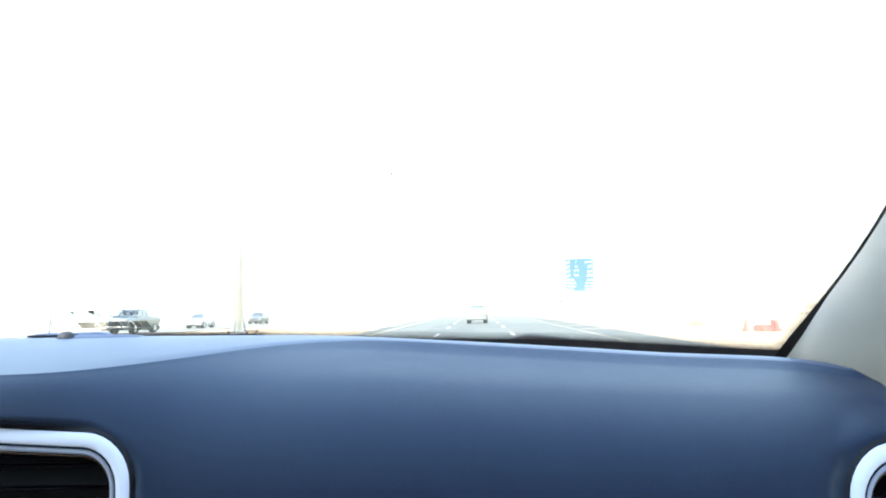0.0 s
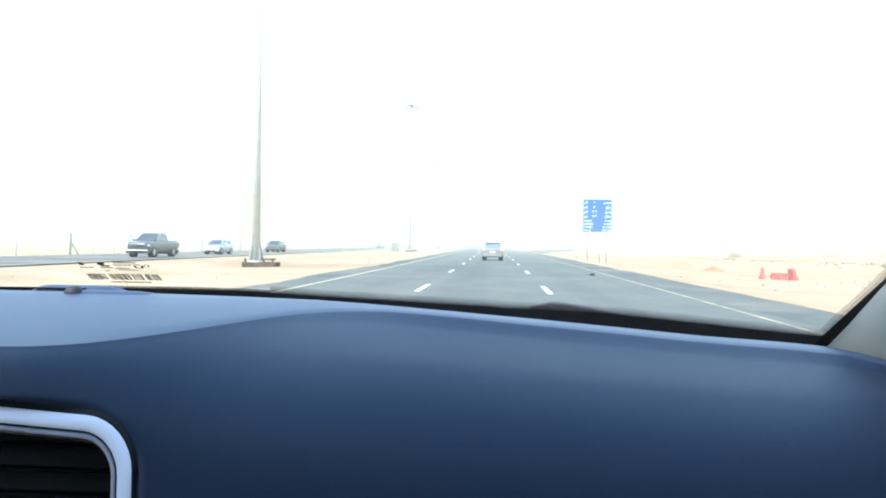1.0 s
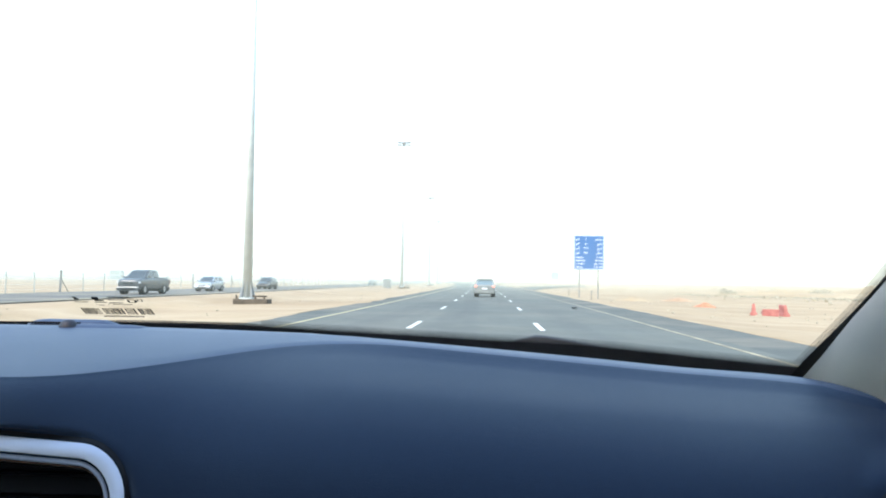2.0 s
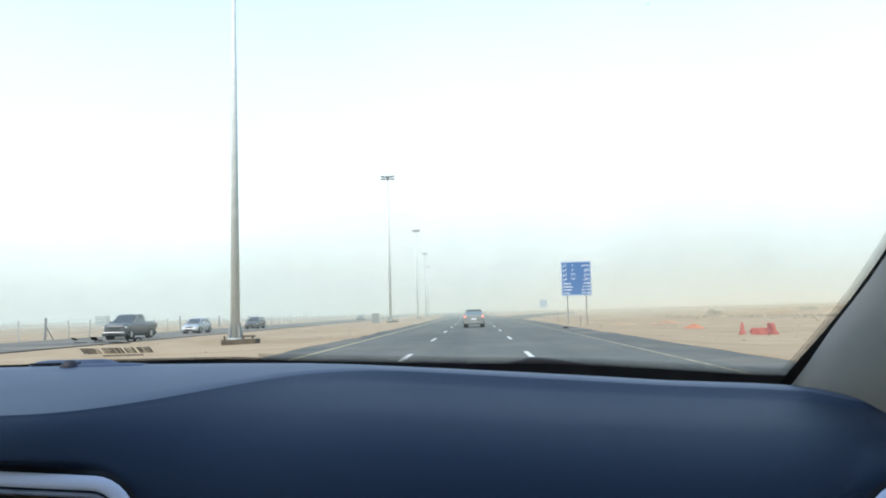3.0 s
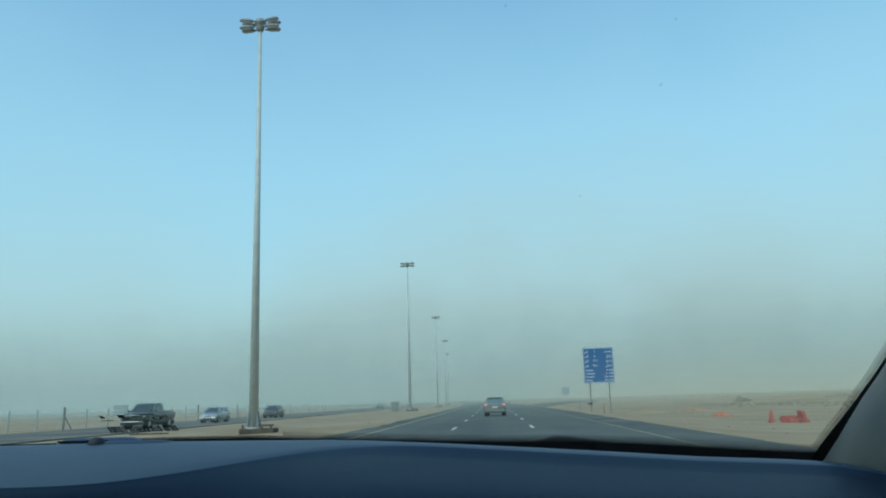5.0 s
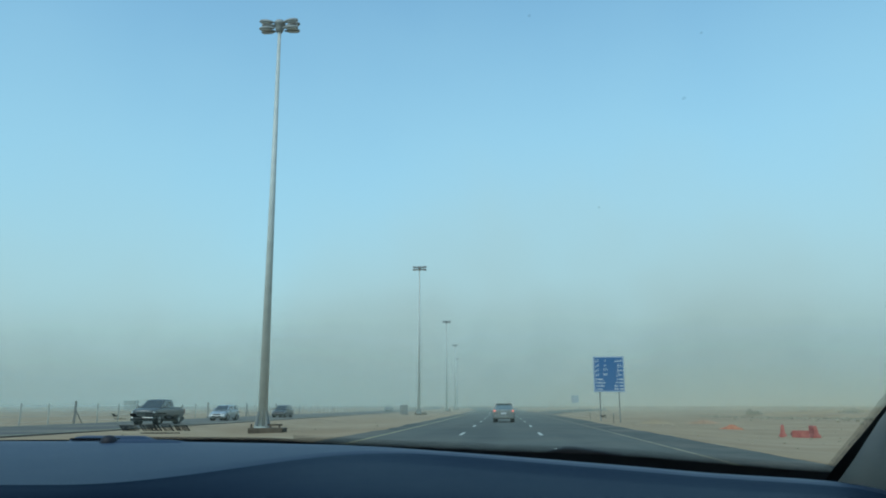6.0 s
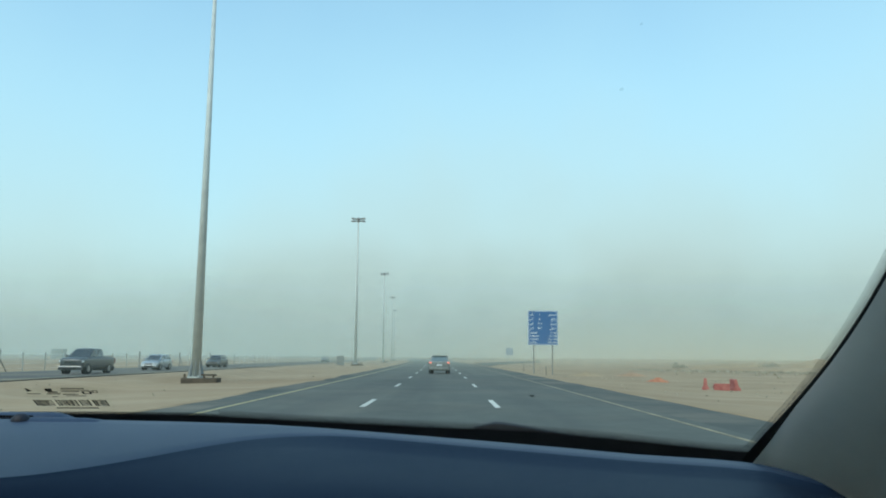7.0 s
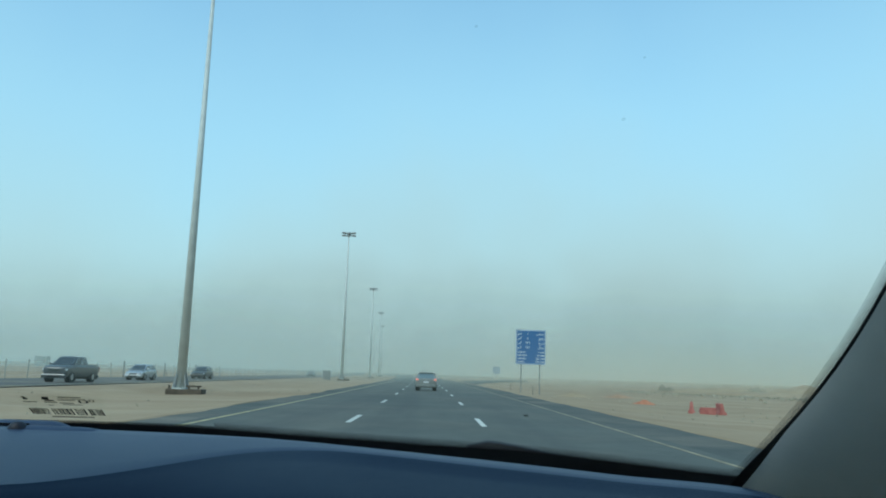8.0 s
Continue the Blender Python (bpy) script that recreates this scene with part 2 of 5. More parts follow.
streak(ASPHALT, (0.20, 0.17, 0.125), 0.45, (0.17, 0.12, 1))
streak(ASPHALT, (0.052, 0.056, 0.050), 0.55, (0.60, 0.010, 1), 0.0)      # darker tyre tracks along the lanes
streak(SAND, (0.255, 0.145, 0.068), 0.50, (0.022, 0.11, 1), 0.12)       # darker gravelly bands
streak(SAND, (0.44, 0.335, 0.215), 0.55, (0.07, 0.30, 1), -0.15)        # paler drifts
streak(HAZED_ASPHALT, (0.24, 0.19, 0.13), 0.8, (0.08, 0.20, 1))
streak(SHOULDER, (0.22, 0.18, 0.13), 0.8, (0.10, 0.18, 1))

# ---- mesh helpers ----


def part(name, bm, mat, parent=None, label="", smooth=False):
    me = bpy.data.meshes.new(name)
    bm.normal_update()
    bm.to_mesh(me)
    bm.free()
    me.materials.append(mat)
    if smooth:
        me.polygons.foreach_set("use_smooth", [True] * len(me.polygons))
    ob = new(name, me)
    if parent is not None:
        ob.parent = parent
    if label:
        ob["label"] = label
    return ob


def empty(name, at=(0, 0, 0), turn=0.0):
    ob = new(name)
    ob.matrix_basis = pose(*at, 0, 0, turn)
    return ob


def box(bm, size, at=(0, 0, 0), m=None, bevel=0.0, segments=2):
    r = bmesh.ops.create_cube(bm, size=1.0, matrix=(m or Matrix()) @ Matrix.Translation(at) @ Matrix.Diagonal((*size, 1)))
    if bevel:
        edges = list({e for v in r["verts"] for e in v.link_edges})
        bmesh.ops.bevel(bm, geom=edges, offset=bevel, segments=segments, affect="EDGES", profile=0.5)
    return bm


def boxes(*items, bevel=0.0):
    bm = bmesh.new()
    for size, at in items:
        box(bm, size, at, bevel=bevel)
    return bm


def tube(bm, p0, p1, r0, r1=None, n=12):
    p0, p1 = Vector(p0), Vector(p1)
    d = p1 - p0
    turn = d.to_track_quat("Z", "Y").to_matrix().to_4x4()
    bmesh.ops.create_cone(bm, cap_ends=True, segments=n, radius1=r0, radius2=r0 if r1 is None else r1, depth=d.length,
                          matrix=Matrix.Translation((p0 + p1) / 2) @ turn)
    return bm


def sheet(rows, close=False):
    """A bmesh through rows of points."""
    bm = bmesh.new()
    vs = [[bm.verts.new(p) for p in row] for row in rows]
    for a, b in zip(vs, vs[1:]):
        n = len(a)
        for i in range(n if close else n - 1):
            j = (i + 1) % n
            bm.faces.new((a[i], a[j], b[j], b[i]))
    return bm


def loft(sections):
    bm = sheet(sections, close=True)
    bm.verts.ensure_lookup_table()
    n = len(sections[0])
    bm.faces.new(bm.verts[:n][::-1])
    bm.faces.new(bm.verts[-n:])
    bmesh.ops.recalc_face_normals(bm, faces=bm.faces)
    return bm


def smooth01(a, b, x):
    u = min(1.0, max(0.0, (x - a) / (b - a)))
    return u * u * (3 - 2 * u)


def span(a, b, n):
    return [a + (b - a) * i / (n - 1) for i in range(n)]


def lerp_table(table, x):
    if x <= table[0][0]:
        return table[0][1]
    for (x0, y0), (x1, y1) in zip(table, table[1:]):
        if x <= x1:
            return y0 + (y1 - y0) * (x - x0) / (x1 - x0)
    return table[-1][1]


# ---- ground and roads ----
PROFILE = [(-4000, -1.2), (-300, -0.9), (-60, -0.45), (-39, -0.35), (-37.6, -0.12), (-24.4, -0.12), (-21, -0.22), (-19.3, -0.02), (-18.4, -0.04), (-17, -0.24), (-15, -0.25),
           (-10.5, -0.16), (-7.7, -0.03), (7.5, -0.03), (8.6, -0.10), (12, -0.32), (20, -0.55), (60, -0.6), (300, -0.8), (4000, -1.2)]


def bend(y):
    """How far the highway has swung to the left, y metres ahead."""
    y = max(0.0, y)
    return -y * y / 12800 if y < 600 else -28.125 - (y - 600) * 0.09375


def ground_z(x, y):
    x -= bend(y)
    z = lerp_table(PROFILE, x)
    wild = min(smooth01(7.9, 14, x) if x > 0 else 1 - smooth01(-12.5, -8.5, x), 1 - smooth01(-23.8, -22.5, x) * 0 if x > -22 else 1)
    if -38.2 < x < -23.6:
        wild = 0.0
    n = noise.noise((x * 0.16, y * 0.09, 0.3)) * 0.10 + noise.noise((x * 0.6, y * 0.35, 7.0)) * 0.035
    far = smooth01(40, 160, abs(x)) * (noise.noise((x * 0.012, y * 0.008, 2.0)) + 0.2) * 1.1
    return z + wild * n + far


xs = [-4000, -2200, -1200, -700, -450, -320, -240, -180, -140, -110, -90, -75] + span(-65, -39.5, 18) + [-38.4, -37.6, -34, -30, -26, -24.4, -23.6] \
    + span(-22.8, -8.2, 30) + [-7.7, -4, 0, 4, 7.5] + span(7.9, 30, 46) + span(31.5, 66, 24) + [72, 80, 92, 110, 135, 170, 220, 300, 420, 650, 1100, 2100, 4000]
ys = [-4000, -1500, -600, -250, -120, -60, -30, -10] + span(0, 130, 131) + span(133, 320, 60) + [330, 345, 365, 390, 430, 480, 560, 680, 850, 1100, 1600, 2500, 4000]
ground = part("ground", sheet([[(x + bend(y), y, ground_z(x + bend(y), y)) for x in xs] for y in ys]), SAND, smooth=True)
tagged(ground, "pale wind-blown desert sand with low ripples beside the highway", "sand", kind="structure")


def strip(name, x0, x1, y0, y1, top, deep, mat, parent=None):
    """A slab of road that follows the bend of the highway."""
    ys_here = [y0] + [y for y in span(0, 600, 41) + [800, 1100, 1500, 2100, 2800] if y0 < y < y1] + [y1]
    return part(name, loft([[(x0 + bend(y), y, top - deep), (x1 + bend(y), y, top - deep), (x1 + bend(y), y, top), (x0 + bend(y), y, top)] for y in ys_here]), mat, parent)


road = strip("road", -6.55, 5.75, -300, 3500, 0.0, 0.30, ASPHALT)
tagged(road, "grey asphalt three-lane carriageway dusted with blown sand", "road", kind="structure")
strip("shoulder", -7.75, -6.553, -300, 3500, -0.003, 0.30, SHOULDER, road)
strip("shoulder", 5.753, 7.55, -300, 3500, -0.003, 0.30, SHOULDER, road)
strip("edge_line", -6.24, -6.10, -300, 1500, 0.005, 0.02, YELLOW_LINE, road)
strip("edge_line", 5.30, 5.40, -300, 1500, 0.005, 0.02, PALE_LINE, road)

opposite = strip("opposite_road", -36.8, -24.6, -300, 3500, -0.05, 0.30, HAZED_ASPHALT)
tagged(opposite, "dark asphalt carriageway for oncoming traffic behind the sandy median", "road", kind="structure")
strip("edge_line", -25.5, -25.35, -300, 1500, -0.045, 0.02, YELLOW_LINE, opposite)
strip("edge_line", -36.1, -35.95, -300, 1500, -0.045, 0.02, YELLOW_LINE, opposite)

dash_bm = bmesh.new()
box(dash_bm, (0.16, 4.0, 0.02), (0, 0, -0.005))
first_dash = part("lane_dash", dash_bm, WHITE_LINE, road)
first_dash.location = (-2.40, 9.0, 0)
dash_mesh = first_dash.data
for lx in (-2.40, 1.50):
    for k in range(26):
        if lx == -2.40 and k == 0:
            continue
        d = new("lane_dash", dash_mesh)
        d.parent = road
        d.location = (lx + bend(9.0 + 15.6 * k), 9.0 + 15.6 * k, 0)
        d.rotation_euler = (0, 0, (9.0 + 15.6 * k) / 6400)



def drift(edge, side, seed, loose):
    """Sand blown over the edge of the shoulder, with an uneven inner border."""
    rows = []
    for y in span(3, 250, 248):
        reach = max(0.02, 0.14 + loose * (0.50 * noise.noise((y * 0.07, seed, 0)) + 0.30 * noise.noise((y * 0.33, seed, 5)) + 0.12 * noise.noise((y * 0.9, seed, 9))))
        b = bend(y)
        outer = edge + side * 1.3
        rows.append([(edge - side * reach + b, y, -0.001), (edge - side * reach * 0.55 + b, y, 0.012), (edge + b, y, 0.022), (edge + side * 0.4 + b, y, max(-0.02, ground_z(edge + side * 0.4 + b, y) + 0.01)), (outer + b, y, ground_z(outer + b, y) - 0.03)])
    d = part("sand_drift", sheet(rows), SAND, smooth=True)
    return tagged(d, "thin pale sand drifted over the edge of the asphalt", "sand", kind="stuff")


drift(7.55, 1, 3.0, 0.45)
drift(-7.75, -1, 11.0, 1.0)

# the exit lane that leaves to the right, well ahead
ramp_rows = []
for i in range(40):
    u = i / 39
    y = 105 + 235 * u
    x = 6.0 + 40 * u ** 1.9 + bend(y)
    half = 2.3 * smooth01(0, 0.25, u) + 0.15
    z = -0.008 - 0.05 * u + 0.25 * smooth01(0.45, 1.0, u)
    ramp_rows.append([(x - half, y, z - 0.9), (x - half, y, z), (x + half, y, z), (x + half + 1.5, y, z - 0.9)])
exit_ramp = part("exit_road", sheet(ramp_rows), SHOULDER)
tagged(exit_ramp, "dark asphalt exit lane curving away from the highway", "road", kind="structure")

# ---- highway lamps ----
POLE_X, POLE_STEP, POLE_FIRST, POLE_H = -15.1, 94.0, 47.0, 26.6


def luminaire_shell(side, dy, z, tilt):
    """A rounded lamp housing that reaches out to one side of the mast head."""
    rows = []
    for u, w, up, low in ((0.0, 0.05, 0.05, 0.05), (0.10, 0.06, 0.06, 0.06), (0.22, 0.15, 0.12, 0.08), (0.50, 0.20, 0.17, 0.09), (0.80, 0.19, 0.16, 0.09), (0.96, 0.13, 0.10, 0.07), (1.0, 0.06, 0.04, 0.03)):
        row = []
        for k in range(12):
            a = 2 * math.pi * k / 12
            row.append((u * 1.05, w * math.cos(a), (up if math.sin(a) > 0 else low) * math.sin(a)))
        rows.append(row)
    bm = loft(rows)
    m = Matrix.Translation((0, dy, z)) @ Matrix.Rotation(0 if side > 0 else math.pi, 4, "Z") @ Matrix.Rotation(-radians(tilt), 4, "Y") @ Matrix.Translation((0.27, 0, 0))
    bmesh.ops.transform(bm, matrix=m, verts=bm.verts)
    return bm, m


def mast(at):
    m = empty("lamp_mast", at)
    part("plinth", box(bmesh.new(), (2.15, 0.95, 0.36), (0.33, 0, 0.14), bevel=0.03), PLINTH, m, "low dark dirty plinth")
    for px in (-0.55, 0.62, 1.18):
        part("rail_post", box(bmesh.new(), (0.10, 0.10, 0.24), (px, -0.38, 0.43), bevel=0.012, segments=1), PLINTH, m)
    part("kerb_rail", box(bmesh.new(), (0.92, 0.07, 0.10), (0.90, -0.38, 0.50), bevel=0.015, segments=1), PLINTH, m, "short dark rail on the plinth")
    bm = bmesh.new()
    tube(bm, (0, 0, 0.30), (0, 0, POLE_H), 0.29, 0.105, 16)
    part("pole", bm, GALV, m, smooth=True)
    bm = bmesh.new()
    tube(bm, (0, 0, 0.31), (0, 0, 0.39), 0.50, 0.50, 16)
    part("base_flange", bm, GALV, m)
    for a in range(8):
        bm = bmesh.new()
        vs = [bm.verts.new(p) for p in ((0.26, -0.010, 0.39), (0.49, -0.010, 0.39), (0.45, -0.010, 0.62), (0.27, -0.010, 1.45))]
        f = bm.faces.new(vs)
        e = bmesh.ops.extrude_face_region(bm, geom=[f])
        bmesh.ops.translate(bm, verts=[v for v in e["geom"] if isinstance(v, bmesh.types.BMVert)], vec=(0, 0.020, 0))
        g = part("gusset", bm, LAMP_BODY, m)
        g.rotation_euler = (0, 0, a * math.pi / 4 + 0.2)
    for a in range(8):
        bm = bmesh.new()
        tube(bm, (0.43, 0, 0.36), (0.43, 0, 0.48), 0.022, 0.022, 6)
        g = part("anchor_bolt", bm, GALV, m)
        g.rotation_euler = (0, 0, a * math.pi / 4 + 0.6)
    prof = [(0.12, -0.55), (0.20, -0.50), (0.28, -0.30), (0.30, -0.05), (0.37, 0.0), (0.37, 0.16), (0.30, 0.30), (0.16, 0.38), (0.02, 0.40)]
    rows = [[(r * math.cos(a), r * math.sin(a), POLE_H + 0.12 + z) for r, z in prof] for a in span(0, 2 * math.pi, 19)]
    part("head_dome", sheet(rows), LAMP_BODY, m, smooth=True)
    for side in (-1, 1):
        for dy, dz, tilt in ((-0.27, 0.18, 6), (0.27, 0.18, 6), (-0.24, -0.17, -2), (0.24, -0.17, -2)):
            bm, place_at = luminaire_shell(side, dy, POLE_H + dz, tilt)
            lum = part("luminaire", bm, LAMP_BODY, m, smooth=True)
            bm = box(bmesh.new(), (0.62, 0.26, 0.03), (0.62, 0, -0.085), m=place_at, bevel=0.008, segments=1)
            part("lens", bm, LAMP_GLASS, lum)
    return tagged(m, "tall tapered galvanised steel lamp mast on a low dark plinth", "lamp post", "lamp masts on the median")


first_mast = mast((POLE_X, POLE_FIRST, -0.22))
for k in range(1, 5):
    copy_thing(first_mast, pose(POLE_X + bend(POLE_FIRST + POLE_STEP * k), POLE_FIRST + POLE_STEP * k, -0.22))

# ---- road signs ----


def words(name, body, size, at, mat, parent, align="LEFT", stretch=1.0):
    c = bpy.data.curves.new(name, "FONT")
    c.body, c.size, c.align_x, c.extrude, c.offset = body, size, align, 0.002, 0.002
    c.resolution_u = 2
    ob = new(name, c)
    dg = bpy.context.evaluated_depsgraph_get()
    me = bpy.data.meshes.new_from_object(ob.evaluated_get(dg))
    bpy.data.objects.remove(ob)
    me.materials.append(mat)
    w = new(name, me)
    w.parent = parent
    w.matrix_basis = pose(*at, 90, 0, 0) @ Matrix.Diagonal((stretch, 1, 1, 1))
    return w


def distance_sign(at, turn):
    W, H, BOTTOM = 3.05, 3.52, 2.72
    s = empty("road_sign", at, turn)
    top = BOTTOM + H
    panel = part("panel", box(bmesh.new(), (W, 0.05, H), (0, 0, BOTTOM + H / 2), bevel=0.015), SIGN_BLUE, s, "blue reflective sign sheet")
    part("back", box(bmesh.new(), (W - 0.06, 0.02, H - 0.06), (0, 0.037, BOTTOM + H / 2)), SIGN_BACK, s)
    t = 0.045
    bm = bmesh.new()
    for size, pos in (((W - 0.08, 0.006, t), (0, -0.027, top - 0.06)), ((W - 0.08, 0.006, t), (0, -0.027, BOTTOM + 0.06)),
                      ((t, 0.006, H - 0.17), (-W / 2 + 0.062, -0.027, BOTTOM + H / 2)), ((t, 0.006, H - 0.17), (W / 2 - 0.062, -0.027, BOTTOM + H / 2))):
        box(bm, size, pos)
    part("border", bm, SIGN_WHITE, s, "white border line")
    for px in (-0.95, 0.95):
        bm = bmesh.new()
        box(bm, (0.11, 0.11, top + 0.15), (px, 0.105, (top - 0.45) / 2 - 0.25), bevel=0.01, segments=1)
        part("post", bm, POST, s, "weathered grey steel post")
    for zz in (BOTTOM + 0.4, BOTTOM + H / 2, top - 0.4):
        part("rail", box(bmesh.new(), (W - 0.2, 0.04, 0.06), (0, 0.052, zz)), SIGN_BACK, s)
    kilo = "\uFEE2\uFEDB"
    arabic = (("\uFEAE\uFE92\uFECC\uFEBB", "\u0668"), ("\uFECE\uFE91\uFE8D\uFEAD", "\u0665\u0660"),
              ("\uFECA\uFE92\uFEE8\uFEF3", "\u0662\u0662\u0666"), ("\uFEDE\uFED8\uFEA3", "\u0669\u0667\u0668"))
    for i, (town, far) in enumerate(arabic):
        z = top - 0.50 - 0.468 * i
        words("lettering", town, 0.35, (W / 2 - 0.17, -0.030, z), SIGN_WHITE, s, "RIGHT", 1.05)
        words("lettering", far, 0.33, (-0.30, -0.030, z), SIGN_WHITE, s, "CENTER", 0.95)
        words("lettering", kilo, 0.35, (-W / 2 + 0.20, -0.030, z), SIGN_WHITE, s, "LEFT", 1.1)
    for i, (town, far) in enumerate((("SABAR", "8"), ("RABIGH", "50"), ("YANBU", "226"), ("HAQL", "978"))):
        z = top - 2.35 - 0.323 * i
        words("lettering", town, 0.235, (-W / 2 + 0.20, -0.030, z), SIGN_WHITE, s, "LEFT", 1.12)
        words("lettering", far, 0.235, (W / 2 - 0.64, -0.030, z), SIGN_WHITE, s, "RIGHT", 1.1)
        words("lettering", "KM", 0.235, (W / 2 - 0.15, -0.030, z), SIGN_WHITE, s, "RIGHT", 1.1)
    return tagged(s, "blue distance sign with white lettering on two steel posts", "road sign")


distance_sign((9.75, 80.0, 0), 0)


def far_sign(at):
    s = empty("road_sign", at)
    part("panel", box(bmesh.new(), (3.0, 0.06, 3.0), (0, 0, 4.6), bevel=0.02), SIGN_BLUE, s)
    part("border", boxes(((2.8, 0.01, 0.06), (0, -0.036, 6.0)), ((2.8, 0.01, 0.06), (0, -0.036, 3.2)), ((0.06, 0.01, 2.7), (-1.37, -0.036, 4.6)), ((0.06, 0.01, 2.7), (1.37, -0.036, 4.6))), SIGN_WHITE, s)
    for px in (-0.9, 0.9):
        part("post", box(bmesh.new(), (0.12, 0.12, 5.6), (px, 0.095, 2.5)), GALV, s)
    for k in range(3):
        part("text_bar", box(bmesh.new(), (2.0 - 0.3 * k, 0.008, 0.22), (0, -0.036, 5.4 - 0.7 * k)), SIGN_WHITE, s)
    return tagged(s, "smaller blue sign beside the exit lane, far off in the dust", "road sign")


far_sign((26.0, 330.0, -0.6))

# ---- vehicles ----


def ring(y, half, z0, z1, shoulder, tuck=0.92, n_top=0.72):
    """One rounded section of a car body at y."""
    pts = [(-half * tuck * 0.96, z0), (half * tuck * 0.96, z0), (half * tuck, z0 + 0.06), (half, z0 + (shoulder - z0) * 0.45), (half, shoulder - 0.05), (half * 0.965, shoulder),
           (half * 0.86, z1 - 0.01), (half * n_top, z1), (-half * n_top, z1), (-half * 0.86, z1 - 0.01), (-half * 0.965, shoulder), (-half, shoulder - 0.05), (-half, z0 + (shoulder - z0) * 0.45), (-half * tuck, z0 + 0.06)]
    return [(x, y, z) for x, z in pts]


def pane(corners, inset, out):
    """A thin pane inset in a four-cornered face, lying a little outside it."""
    c = [Vector(p) for p in corners]
    mid = sum(c, Vector()) / 4
    n = (c[1] - c[0]).cross(c[3] - c[0]).normalized()
    if n.dot(out) < 0:
        n = -n
    bm = bmesh.new()
    inner = [p + (mid - p).normalized() * inset + n * 0.006 for p in c]
    f = bm.faces.new([bm.verts.new(p) for p in inner])
    e = bmesh.ops.extrude_face_region(bm, geom=[f])
    bmesh.ops.translate(bm, verts=[v for v in e["geom"] if isinstance(v, bmesh.types.BMVert)], vec=-n * 0.016)
    bmesh.ops.recalc_face_normals(bm, faces=bm.faces)
    return bm


def wheel(parent, x, y, r, width):
    side = 1 if x > 0 else -1
    bm = bmesh.new()
    prof = [(-0.5, 0.66), (-0.5, 0.93), (-0.38, 1.0), (0.38, 1.0), (0.5, 0.93), (0.5, 0.66)]
    rows = [[(x + u * width, y + r * k * math.cos(a), r + r * k * math.sin(a)) for u, k in prof] for a in span(0, 2 * math.pi, 25)]
    bm.free()
    tyre = part("tyre", sheet(rows), RUBBER, parent, smooth=True)
    bm = bmesh.new()
    tube(bm, (x - side * 0.01, y, r), (x + side * width * 0.36, y, r), r * 0.64, r * 0.60, 20)
    rim = part("rim", bm, RIM, tyre)
    return tyre


